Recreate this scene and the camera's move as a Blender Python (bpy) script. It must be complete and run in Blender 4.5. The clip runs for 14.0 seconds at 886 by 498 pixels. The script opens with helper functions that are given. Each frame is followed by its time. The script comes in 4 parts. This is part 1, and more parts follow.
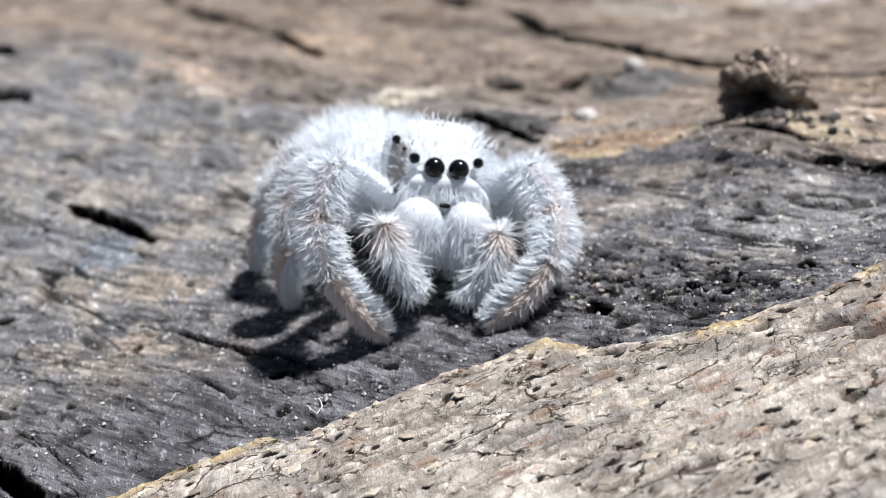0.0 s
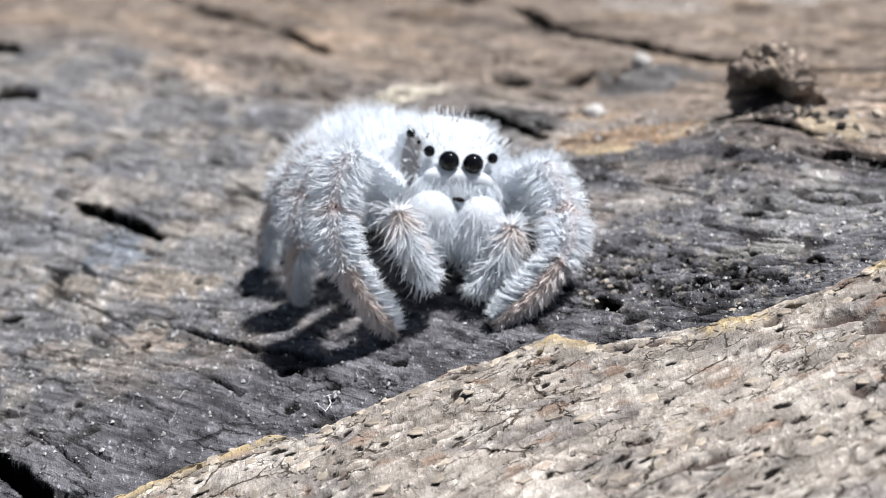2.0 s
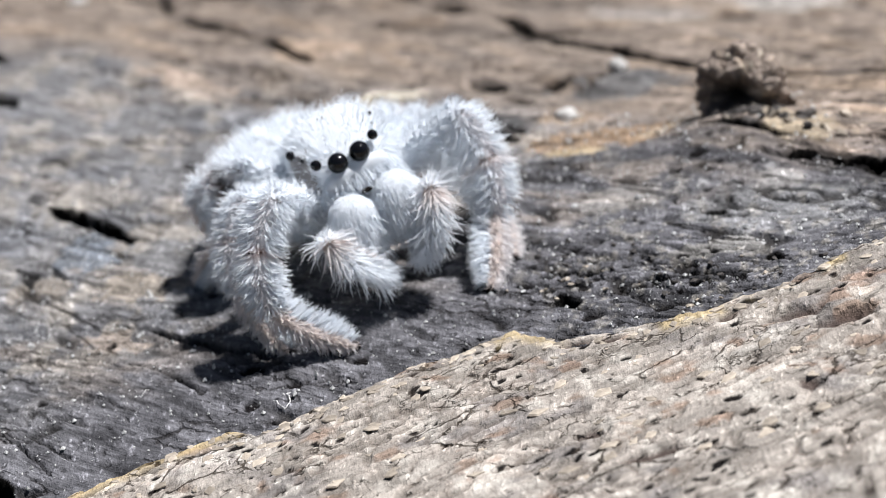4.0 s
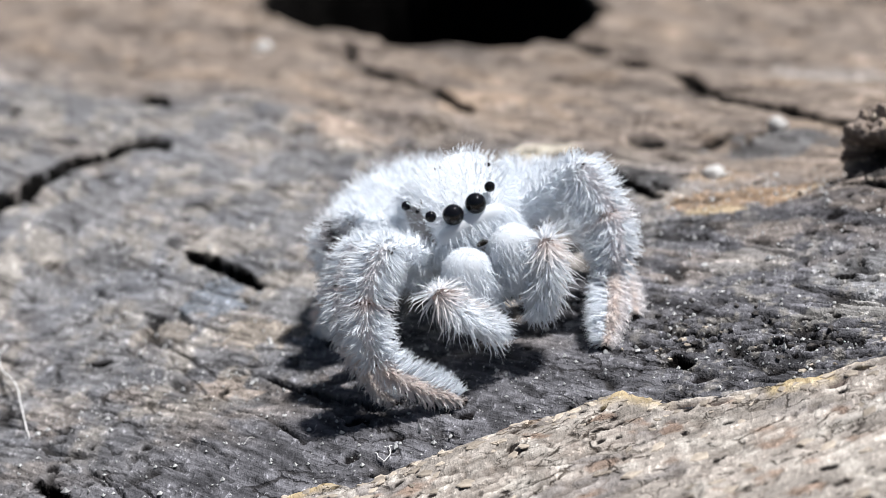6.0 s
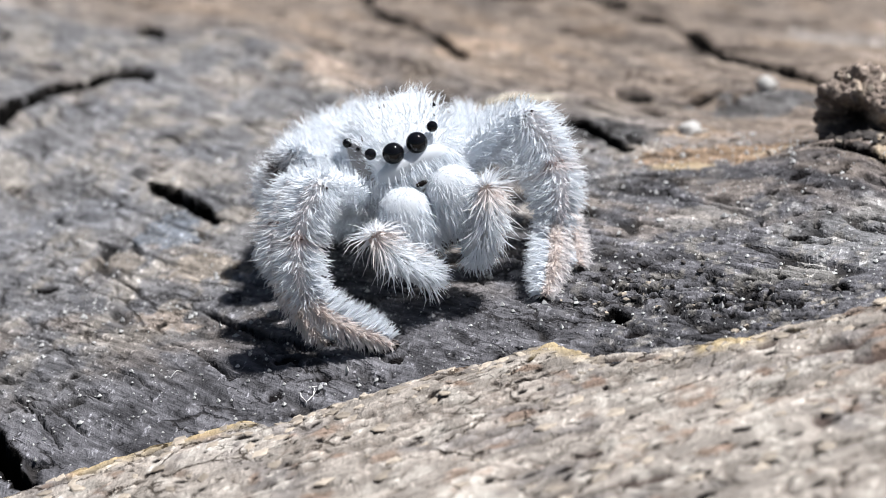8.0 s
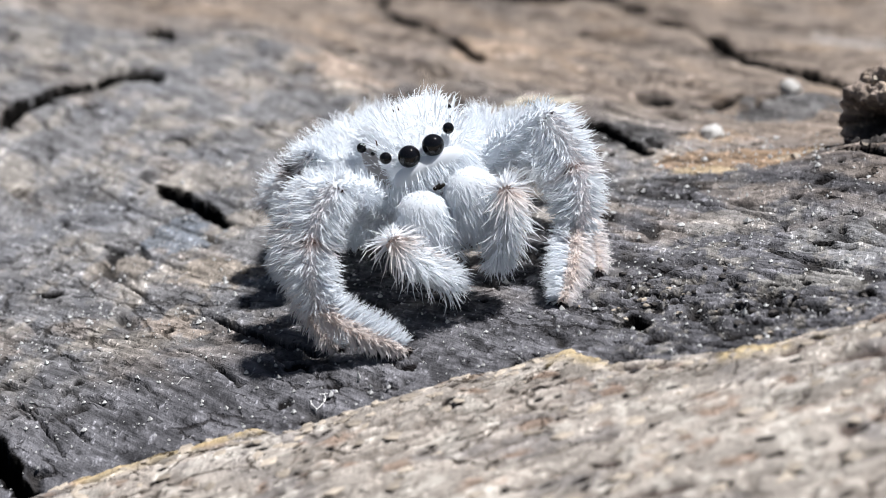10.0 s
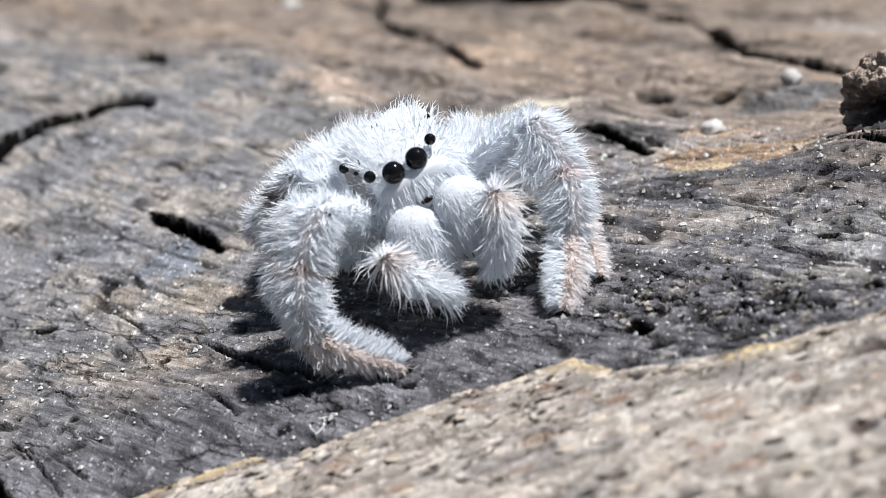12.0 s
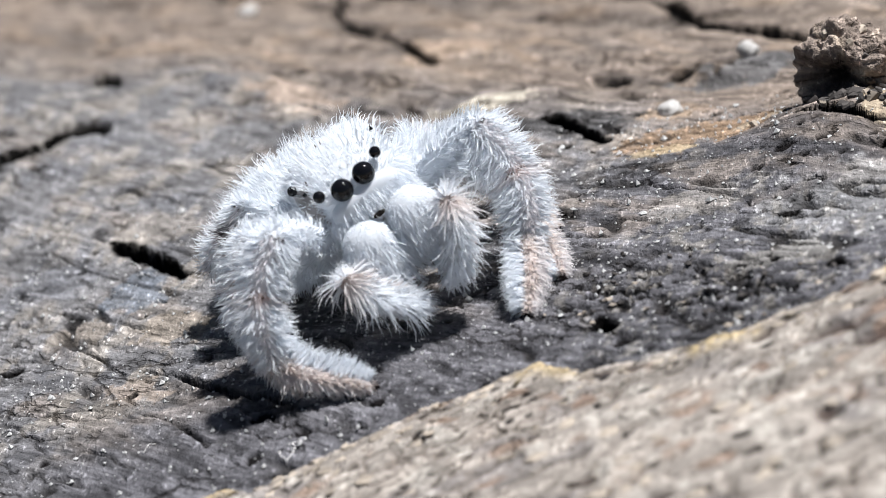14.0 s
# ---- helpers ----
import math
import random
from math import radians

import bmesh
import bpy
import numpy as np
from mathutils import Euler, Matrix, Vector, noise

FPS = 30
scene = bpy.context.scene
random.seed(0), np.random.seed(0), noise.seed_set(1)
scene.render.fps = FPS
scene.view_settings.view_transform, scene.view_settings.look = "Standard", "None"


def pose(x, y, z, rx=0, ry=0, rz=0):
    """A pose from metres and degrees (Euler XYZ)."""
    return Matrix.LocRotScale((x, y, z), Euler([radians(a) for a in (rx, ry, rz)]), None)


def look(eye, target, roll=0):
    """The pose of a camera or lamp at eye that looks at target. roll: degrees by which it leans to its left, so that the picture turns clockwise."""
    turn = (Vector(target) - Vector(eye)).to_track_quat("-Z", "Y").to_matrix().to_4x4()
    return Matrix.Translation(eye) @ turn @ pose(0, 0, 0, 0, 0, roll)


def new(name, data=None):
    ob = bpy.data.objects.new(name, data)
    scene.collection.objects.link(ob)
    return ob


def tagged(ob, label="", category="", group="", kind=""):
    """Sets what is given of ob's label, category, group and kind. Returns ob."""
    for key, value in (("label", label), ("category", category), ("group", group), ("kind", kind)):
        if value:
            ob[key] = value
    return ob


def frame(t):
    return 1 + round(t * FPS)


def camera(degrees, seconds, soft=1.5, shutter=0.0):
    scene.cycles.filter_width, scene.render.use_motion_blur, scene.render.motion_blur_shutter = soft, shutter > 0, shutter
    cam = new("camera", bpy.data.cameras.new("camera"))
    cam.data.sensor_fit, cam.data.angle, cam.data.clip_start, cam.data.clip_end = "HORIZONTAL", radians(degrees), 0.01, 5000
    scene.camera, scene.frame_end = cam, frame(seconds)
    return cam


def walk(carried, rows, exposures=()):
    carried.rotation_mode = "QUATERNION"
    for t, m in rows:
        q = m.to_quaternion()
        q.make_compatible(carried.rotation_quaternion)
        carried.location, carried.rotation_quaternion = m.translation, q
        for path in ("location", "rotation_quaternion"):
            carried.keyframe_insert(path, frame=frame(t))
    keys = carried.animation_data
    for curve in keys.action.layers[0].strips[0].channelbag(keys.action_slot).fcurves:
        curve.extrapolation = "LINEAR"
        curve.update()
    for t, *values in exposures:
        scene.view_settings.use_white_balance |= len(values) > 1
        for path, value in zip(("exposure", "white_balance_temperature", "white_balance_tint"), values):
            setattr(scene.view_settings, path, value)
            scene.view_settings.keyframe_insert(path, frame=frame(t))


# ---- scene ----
MM = 0.001
DEG = 16.0

# eye in metres, yaw, pitch and roll in degrees
PATH = [
    (0, (-0.000000, -0.099955, 0.048610), 0.000, -24.772, -4.714),
    (0.5, (-0.000008, -0.099979, 0.048620), 0.065, -24.767, -4.747),
    (1, (0.000034, -0.099826, 0.048331), 0.013, -24.852, -4.776),
    (1.5, (0.000076, -0.099780, 0.048361), 0.124, -24.826, -4.837),
    (2, (-0.000063, -0.099827, 0.048517), 0.136, -24.805, -4.958),
    (2.5, (-0.000252, -0.099638, 0.048613), 0.170, -24.762, -5.106),
    (2.7, (-0.000150, -0.099982, 0.048546), 0.101, -24.614, -5.033),
    (4.8, (0.005621, -0.100781, 0.045725), 3.522, -23.151, -6.546),
    (5, (0.006156, -0.100572, 0.045325), 4.523, -22.755, -6.534),
    (5.5, (0.007880, -0.099555, 0.044819), 6.139, -22.350, -6.095),
    (6, (0.009667, -0.098370, 0.045188), 7.189, -22.307, -6.157),
    (6.5, (0.011532, -0.098020, 0.045064), 8.260, -22.303, -6.041),
    (7, (0.013245, -0.098387, 0.044616), 9.210, -22.242, -5.332),
    (7.5, (0.015402, -0.097656, 0.044425), 9.523, -22.291, -4.667),
    (8, (0.015953, -0.095755, 0.042914), 9.990, -22.657, -4.344),
    (8.5, (0.015328, -0.093827, 0.042428), 10.130, -22.759, -4.176),
    (8.7, (0.015312, -0.094008, 0.042759), 9.978, -22.840, -4.173),
    (10.8, (0.015689, -0.092137, 0.040595), 10.536, -22.071, -4.367),
    (11, (0.015688, -0.091784, 0.040535), 10.493, -22.074, -4.539),
    (11.5, (0.015996, -0.091082, 0.040311), 10.686, -22.182, -5.934),
    (12, (0.016580, -0.090763, 0.040510), 11.084, -22.113, -7.644),
    (12.5, (0.017748, -0.090844, 0.040986), 11.417, -22.182, -9.550),
    (13, (0.019163, -0.089426, 0.040659), 11.490, -22.506, -11.095),
    (13.5, (0.017821, -0.088370, 0.041242), 11.718, -22.658, -12.173),
    (14, (0.018440, -0.088724, 0.040998), 11.615, -22.692, -12.786),
]
cam = camera(DEG, 14.0, soft=0.8)


def aimed(eye, yaw, pitch, roll):
    """A camera pose from yaw to the left of +y, pitch upwards and roll."""
    a, b = radians(yaw), radians(pitch)
    ahead = Vector((-math.sin(a) * math.cos(b), math.cos(a) * math.cos(b), math.sin(b)))
    return look(eye, Vector(eye) + ahead, roll)


walk(cam, [(t, aimed(eye, yaw, pitch, roll)) for t, eye, yaw, pitch, roll in PATH])
cam.data.dof.use_dof = True
cam.data.dof.focus_distance = 0.1030
cam.data.dof.aperture_fstop = 100.0

# ---- light ----
SUN_AZ, SUN_EL = 24.0, 67.0    # azimuth from +x towards +y
world = bpy.data.worlds.new("world")
scene.world = world
world.use_nodes = True
wn = world.node_tree.nodes
sky = wn.new("ShaderNodeTexSky")
sky.sky_type = "NISHITA"
sky.sun_disc = False
sky.sun_elevation = radians(SUN_EL)
sky.sun_rotation = radians(90 - SUN_AZ)
world.node_tree.links.new(sky.outputs["Color"], wn["Background"].inputs["Color"])
wn["Background"].inputs["Strength"].default_value = 0.021
sun_data = bpy.data.lights.new("sun", "SUN")
sun_data.energy = 4.0
sun_data.angle = radians(2)
sun_data.color = (0.965, 0.97, 0.99)
sun = new("sun", sun_data)
sun_way = Vector((math.cos(radians(SUN_AZ)) * math.cos(radians(SUN_EL)), math.sin(radians(SUN_AZ)) * math.cos(radians(SUN_EL)), math.sin(radians(SUN_EL))))
sun.matrix_world = look(sun_way * 2.0, (0, 0, 0))
scene.view_settings.exposure = 1.15


# ---- materials ----
def nodes_of(name):
    m = bpy.data.materials.new(name)
    m.use_nodes = True
    return m, m.node_tree.nodes, m.node_tree.links, m.node_tree.nodes["Principled BSDF"]


def noise_node(nd, ln, scale, detail=4.0, rough=0.6, coord=None):
    n = nd.new("ShaderNodeTexNoise")
    n.inputs["Scale"].default_value = scale
    n.inputs["Detail"].default_value = detail
    n.inputs["Roughness"].default_value = rough
    if coord is not None:
        ln.new(coord, n.inputs["Vector"])
    return n


def mixed(nd, ln, kind, fac, a, b):
    m = nd.new("ShaderNodeMix")
    m.data_type = "RGBA"
    m.blend_type = kind
    for socket, value in ((m.inputs["Factor"], fac), (m.inputs["A"], a), (m.inputs["B"], b)):
        if isinstance(value, bpy.types.NodeSocket):
            ln.new(value, socket)
        else:
            socket.default_value = value
    return m.outputs["Result"]


def ramp(nd, ln, fac, stops):
    r = nd.new("ShaderNodeValToRGB")
    ln.new(fac, r.inputs["Fac"])
    while len(r.color_ramp.elements) < len(stops):
        r.color_ramp.elements.new(0.5)
    for e, (at, v) in zip(r.color_ramp.elements, stops):
        e.position = at
        e.color = (*v, 1) if isinstance(v, tuple) else (v, v, v, 1)
    return r.outputs["Color"]


def wood_material(name, turn, rough=0.88, strength=0.8, grain=1.0, fleck=1.0, split=900, spread_out=0.55, along_grain=True, faint=0.3, mosaic=0.15, plates=0.0, rare=0.0, stretch=0.5, drawn_out=0.2):
    """Weathered wood: the colour of its attribute, with fibres along the grain, pores and fine relief."""
    m, nd, ln, bsdf = nodes_of(name)
    tc = nd.new("ShaderNodeTexCoord")
    spun = nd.new("ShaderNodeMapping")
    spun.inputs["Rotation"].default_value = (0, 0, radians(turn))
    ln.new(tc.outputs["Object"], spun.inputs["Vector"])
    mp = nd.new("ShaderNodeMapping")
    mp.inputs["Scale"].default_value = (0.42, 1.0, 0.8)
    ln.new(spun.outputs["Vector"], mp.inputs["Vector"])
    col = nd.new("ShaderNodeVertexColor")
    col.layer_name = "tone"
    fibres = noise_node(nd, ln, 3600, 5, 0.65, mp.outputs["Vector"])
    strokes = nd.new("ShaderNodeMapping")
    strokes.inputs["Scale"].default_value = (1.0, 0.38, 0.6)
    ln.new(tc.outputs["Object"], strokes.inputs["Vector"])
    specks = noise_node(nd, ln, 5000, 3, 0.7, strokes.outputs["Vector"])
    blot = noise_node(nd, ln, 700, 4, 0.6, tc.outputs["Object"])
    flecks = noise_node(nd, ln, 3000, 4, 0.72, spun.outputs["Vector"])
    c = mixed(nd, ln, "MULTIPLY", 1.0, col.outputs["Color"], ramp(nd, ln, fibres.outputs["Fac"], [(0.30, 1 - 0.5 * grain), (0.48, 0.97), (0.70, 1 + 0.55 * grain)]))
    c = mixed(nd, ln, "MULTIPLY", 0.8, c, ramp(nd, ln, blot.outputs["Fac"], [(0.32, 0.72), (0.68, 1.25)]))
    c = mixed(nd, ln, "MULTIPLY", 1.0, c, ramp(nd, ln, flecks.outputs["Fac"], [(0.33, 1 - 0.6 * fleck), (0.43, 1.0)]))
    bright = nd.new("ShaderNodeMath")
    bright.operation = "MULTIPLY_ADD"
    ln.new(ramp(nd, ln, specks.outputs["Fac"], [(0.60, 0.0), (0.68, 1.0)]), bright.inputs[0])
    bright.inputs[1].default_value = 1.7 * fleck
    bright.inputs[2].default_value = 1.0
    scaled_up = nd.new("ShaderNodeVectorMath")
    scaled_up.operation = "SCALE"
    ln.new(c, scaled_up.inputs[0])
    ln.new(bright.outputs[0], scaled_up.inputs["Scale"])
    c = scaled_up.outputs[0]
    # long fibres
    drawn = nd.new("ShaderNodeMapping")
    drawn.inputs["Scale"].default_value = (0.10, 1.0, 0.5)
    ln.new(spun.outputs["Vector"], drawn.inputs["Vector"])
    long_fibres = noise_node(nd, ln, 3300, 4, 0.65, drawn.outputs["Vector"])
    c = mixed(nd, ln, "MULTIPLY", drawn_out, c, ramp(nd, ln, long_fibres.outputs["Fac"], [(0.36, 0.35), (0.47, 0.95), (0.66, 1.5)]))
    # thin dark splits, in broken stretches
    lines = noise_node(nd, ln, split, 3, 0.5, mp.outputs["Vector"] if along_grain else spun.outputs["Vector"])
    lines.inputs["Distortion"].default_value = 0.1
    off = nd.new("ShaderNodeMath")
    off.operation = "SUBTRACT"
    ln.new(lines.outputs["Fac"], off.inputs[0])
    off.inputs[1].default_value = 0.5
    size = nd.new("ShaderNodeMath")
    size.operation = "ABSOLUTE"
    ln.new(off.outputs[0], size.inputs[0])
    thin = ramp(nd, ln, size.outputs[0], [(0.003, 1.0), (0.014, 0.0)])
    where = noise_node(nd, ln, 420, 2, 0.5, tc.outputs["Object"])
    where = ramp(nd, ln, where.outputs["Fac"], [(spread_out - 0.08, 0.0), (spread_out, 1.0)])
    cut = nd.new("ShaderNodeMath")
    cut.operation = "MULTIPLY"
    ln.new(thin, cut.inputs[0])
    ln.new(where, cut.inputs[1])
    # small flakes, each with a shade of its own, and angular cracks between larger plates
    warp = noise_node(nd, ln, 1500, 4, 0.65, tc.outputs["Object"])
    moved = nd.new("ShaderNodeVectorMath")
    moved.operation = "MULTIPLY_ADD"
    ln.new(warp.outputs["Color"], moved.inputs[0])
    moved.inputs[1].default_value = (0.0007, 0.0007, 0.0007)
    ln.new(spun.outputs["Vector"], moved.inputs[2])
    squeezed = nd.new("ShaderNodeMapping")
    squeezed.inputs["Scale"].default_value = (stretch, 1.0, 0.7)
    ln.new(moved.outputs[0], squeezed.inputs["Vector"])
    flakes = nd.new("ShaderNodeTexVoronoi")
    flakes.inputs["Scale"].default_value = 2600
    ln.new(squeezed.outputs["Vector"], flakes.inputs["Vector"])
    c = mixed(nd, ln, "MULTIPLY", 1.0, c, ramp(nd, ln, flakes.outputs["Color"], [(0.1, 1 - mosaic), (0.9, 1 + mosaic)]))
    total = cut.outputs[0]
    if plates:
        for scale, wide, where_scale, level in ((620, 0.032, 330, 0.51), (1300, 0.048, 560, 0.55), (2400, 0.06, 800, 0.61)):
            seam = nd.new("ShaderNodeTexVoronoi")
            seam.feature = "DISTANCE_TO_EDGE"
            seam.inputs["Scale"].default_value = scale
            ln.new(squeezed.outputs["Vector"], seam.inputs["Vector"])
            open_at = noise_node(nd, ln, where_scale, 3, 0.6, tc.outputs["Object"])
            both = nd.new("ShaderNodeMath")
            both.operation = "MULTIPLY"
            ln.new(ramp(nd, ln, seam.outputs["Distance"], [(0.3 * wide, 1.0), (wide, 0.0)]), both.inputs[0])
            ln.new(ramp(nd, ln, open_at.outputs["Fac"], [(level + rare - 0.02, 0.0), (level + rare + 0.06, plates)]), both.inputs[1])
            most = nd.new("ShaderNodeMath")
            most.operation = "MAXIMUM"
            ln.new(total, most.inputs[0])
            ln.new(both.outputs[0], most.inputs[1])
            total = most.outputs[0]
    # splits and seams take a darker tone
    split_tone = mixed(nd, ln, "MULTIPLY", 1.0, c, (faint, faint * 0.92, faint * 0.86, 1))
    c = mixed(nd, ln, "MIX", total, c, split_tone)
    ln.new(c, bsdf.inputs["Base Color"])
    bsdf.inputs["Roughness"].default_value = rough
    bsdf.inputs["Specular IOR Level"].default_value = 0.04
    bump = nd.new("ShaderNodeBump")
    bump.inputs["Strength"].default_value = strength
    bump.inputs["Distance"].default_value = 0.0003
    add = nd.new("ShaderNodeMath")
    ln.new(fibres.outputs["Fac"] if drawn_out < 0.5 else long_fibres.outputs["Fac"], add.inputs[0])
    ln.new(specks.outputs["Fac"], add.inputs[1])
    deep = nd.new("ShaderNodeMath")
    deep.operation = "MULTIPLY_ADD"
    ln.new(total, deep.inputs[0])
    deep.inputs[1].default_value = -1.2
    ln.new(add.outputs[0], deep.inputs[2])
    ln.new(deep.outputs[0], bump.inputs["Height"])
    ln.new(bump.outputs["Normal"], bsdf.inputs["Normal"])
    return m


def fur_material(name, see_through=0.3):
    """Fine pale hair, which lets part of the light through."""
    m, nd, ln, bsdf = nodes_of(name)
    col = nd.new("ShaderNodeVertexColor")
    col.layer_name = "tone"
    tc = nd.new("ShaderNodeTexCoord")
    n = noise_node(nd, ln, 1500, 3, 0.6, tc.outputs["Object"])
    c = mixed(nd, ln, "MULTIPLY", 1.0, col.outputs["Color"], ramp(nd, ln, n.outputs["Fac"], [(0.3, 0.97), (0.65, 1.02)]))
    ln.new(c, bsdf.inputs["Base Color"])
    bsdf.inputs["Roughness"].default_value = 0.55
    bsdf.inputs["Specular IOR Level"].default_value = 0.1
    tr = nd.new("ShaderNodeBsdfTranslucent")
    ln.new(c, tr.inputs["Color"])
    mix = nd.new("ShaderNodeMixShader")
    mix.inputs["Fac"].default_value = see_through
    ln.new(bsdf.outputs["BSDF"], mix.inputs[1])
    ln.new(tr.outputs["BSDF"], mix.inputs[2])
    ln.new(mix.outputs["Shader"], nd["Material Output"].inputs["Surface"])
    return m


def plain_material(name, colour, rough, spec=0.5, scale=2500, vary=0.15, bump_mm=0.0, coat=0.0):
    m, nd, ln, bsdf = nodes_of(name)
    tc = nd.new("ShaderNodeTexCoord")
    n = noise_node(nd, ln, scale, 4, 0.6, tc.outputs["Object"])
    info = nd.new("ShaderNodeObjectInfo")
    c = mixed(nd, ln, "MULTIPLY", 1.0, (*colour, 1), ramp(nd, ln, n.outputs["Fac"], [(0.3, 1 - vary), (0.7, 1 + vary)]))
    c = mixed(nd, ln, "MULTIPLY", 1.0, c, ramp(nd, ln, info.outputs["Random"], [(0.0, 1 - 1.6 * vary), (1.0, 1 + vary)]))
    ln.new(c, bsdf.inputs["Base Color"])
    bsdf.inputs["Roughness"].default_value = rough
    bsdf.inputs["Specular IOR Level"].default_value = spec
    bsdf.inputs["Coat Weight"].default_value = coat
    if bump_mm:
        b = nd.new("ShaderNodeBump")
        b.inputs["Strength"].default_value = 0.7
        b.inputs["Distance"].default_value = bump_mm * MM
        ln.new(n.outputs["Fac"], b.inputs["Height"])
        ln.new(b.outputs["Normal"], bsdf.inputs["Normal"])
    return m


GREY_WOOD = wood_material("weathered_grey_wood", 38, strength=0.65, stretch=0.3, grain=0.55, split=1300, spread_out=0.72, faint=0.2, mosaic=0.2, plates=0.8, rare=0.03, drawn_out=0.55)
TAN_BARK = wood_material("tan_bark", -24, strength=0.55, grain=0.2, fleck=0.5, split=1100, spread_out=0.64, along_grain=False, faint=0.2, mosaic=0.14, plates=1.0, rare=0.02)
KNOT_WOOD = wood_material("knot_wood", 10, strength=0.9)
FUR = fur_material("white_fur", 0.6)
SKIN = fur_material("pale_skin", 0.5)
EYE = plain_material("black_eye", (0.004, 0.004, 0.005), 0.09, 0.32, vary=0.05)
FANG = plain_material("dark_cuticle", (0.010, 0.008, 0.007), 0.8, 0.05)
GRAIN = plain_material("pale_grain", (0.72, 0.71, 0.69), 0.6, 0.4, 4000, 0.25, 0.03)
STONE = plain_material("pale_stone", (0.42, 0.40, 0.375), 0.6, 0.4, 1500, 0.12, 0.05)
FLAKE = plain_material("bark_flake", (0.34, 0.29, 0.235), 0.85, 0.1, 1800, 0.3, 0.05)
DARK_FLAKE = plain_material("dark_wood_chip", (0.055, 0.048, 0.044), 0.85, 0.3, 1800, 0.35, 0.05)
SILK = plain_material("silk", (0.75, 0.73, 0.70), 0.5, 0.4)


# ---- fields and meshes ----
def lattice(ix, iy, seed):
    h = (ix * 374761393 + iy * 668265263 + seed * 974634613) & 0xFFFFFFFF
    h = ((h ^ (h >> 13)) * 1274126177) & 0xFFFFFFFF
    return ((h ^ (h >> 16)) & 0xFFFF) / 65535.0


def value_noise(x, y, seed):
    ix, iy = np.floor(x).astype(np.int64), np.floor(y).astype(np.int64)
    fx, fy = x - ix, y - iy
    fx, fy = fx * fx * (3 - 2 * fx), fy * fy * (3 - 2 * fy)
    a, b = lattice(ix, iy, seed), lattice(ix + 1, iy, seed)
    c, d = lattice(ix, iy + 1, seed), lattice(ix + 1, iy + 1, seed)
    return (a + (b - a) * fx) + ((c + (d - c) * fx) - (a + (b - a) * fx)) * fy


def fbm(x, y, seed=0, octaves=4, gain=0.5):
    """Layered noise round 0, about -1 to 1."""
    total, amp, norm = 0.0, 1.0, 0.0
    for k in range(octaves):
        total = total + amp * (value_noise(x * 2.03**k + 17.3 * k, y * 2.03**k - 9.1 * k, seed + k) * 2 - 1)
        norm += amp
        amp *= gain
    return total / norm


def cells(x, y, seed):
    """Broken plates: distance to the nearest and second nearest centre, and a number of the plate's own."""
    ix, iy = np.floor(x).astype(np.int64), np.floor(y).astype(np.int64)
    f1, f2, own = np.full(np.shape(x), 9.0), np.full(np.shape(x), 9.0), np.zeros(np.shape(x))
    for i in (-1, 0, 1):
        for j in (-1, 0, 1):
            cx, cy = ix + i, iy + j
            d = np.hypot(cx + lattice(cx, cy, seed) - x, cy + lattice(cx, cy, seed + 1) - y)
            own = np.where(d < f1, lattice(cx, cy, seed + 2), own)
            f2 = np.where(d < f1, f1, np.minimum(f2, d))
            f1 = np.minimum(f1, d)
    return f1, f2, own


def step(a, b, x):
    t = np.clip((x - a) / (b - a), 0, 1)
    return t * t * (3 - 2 * t)


def along(x, y, degrees):
    c, s = math.cos(radians(degrees)), math.sin(radians(degrees))
    return x * c + y * s, -x * s + y * c


def near_line(x, y, line):
    """Distance to a polyline and the share of the way along it."""
    best, at = np.full(np.shape(x), 1e9), np.zeros(np.shape(x))
    n = len(line) - 1
    for k in range(n):
        (ax, ay), (bx, by) = line[k], line[k + 1]
        dx, dy = bx - ax, by - ay
        u = np.clip(((x - ax) * dx + (y - ay) * dy) / (dx * dx + dy * dy), 0, 1)
        d = np.hypot(x - ax - u * dx, y - ay - u * dy)
        at = np.where(d < best, (k + u) / n, at)
        best = np.minimum(best, d)
    return best, at


def lerp(a, b, f):
    return a + (np.asarray(b) - a) * np.asarray(f, float)[..., None]


def mesh_of(name, verts, tris, tones=None, mats=(), index=None, smooth=True):
    """A mesh in metres from arrays in millimetres."""
    me = bpy.data.meshes.new(name)
    v, f = np.asarray(verts, np.float32) * MM, np.asarray(tris, np.int32)
    me.vertices.add(len(v))
    me.vertices.foreach_set("co", v.ravel())
    me.loops.add(f.size)
    me.loops.foreach_set("vertex_index", f.ravel())
    me.polygons.add(len(f))
    me.polygons.foreach_set("loop_start", np.arange(0, f.size, f.shape[1], dtype=np.int32))
    me.polygons.foreach_set("use_smooth", np.full(len(f), smooth))
    for m in mats:
        me.materials.append(m)
    if index is not None:
        me.polygons.foreach_set("material_index", np.asarray(index, np.int32))
    if tones is not None:
        layer = me.attributes.new("tone", "FLOAT_COLOR", "POINT")
        layer.data.foreach_set("color", np.c_[np.asarray(tones, np.float32), np.ones(len(v), np.float32)].ravel())
    me.update()
    me.validate()
    return me


def part(name, mesh, parent=None, label="", m=None):
    ob = new(name, mesh)
    if parent is not None:
        ob.parent = parent
    if m is not None:
        ob.matrix_basis = m
    return tagged(ob, label)


def quad_grid(nu, nv):
    i = np.arange(nu * nv).reshape(nv, nu)
    return np.stack([i[:-1, :-1], i[:-1, 1:], i[1:, 1:], i[1:, :-1]], -1).reshape(-1, 4)


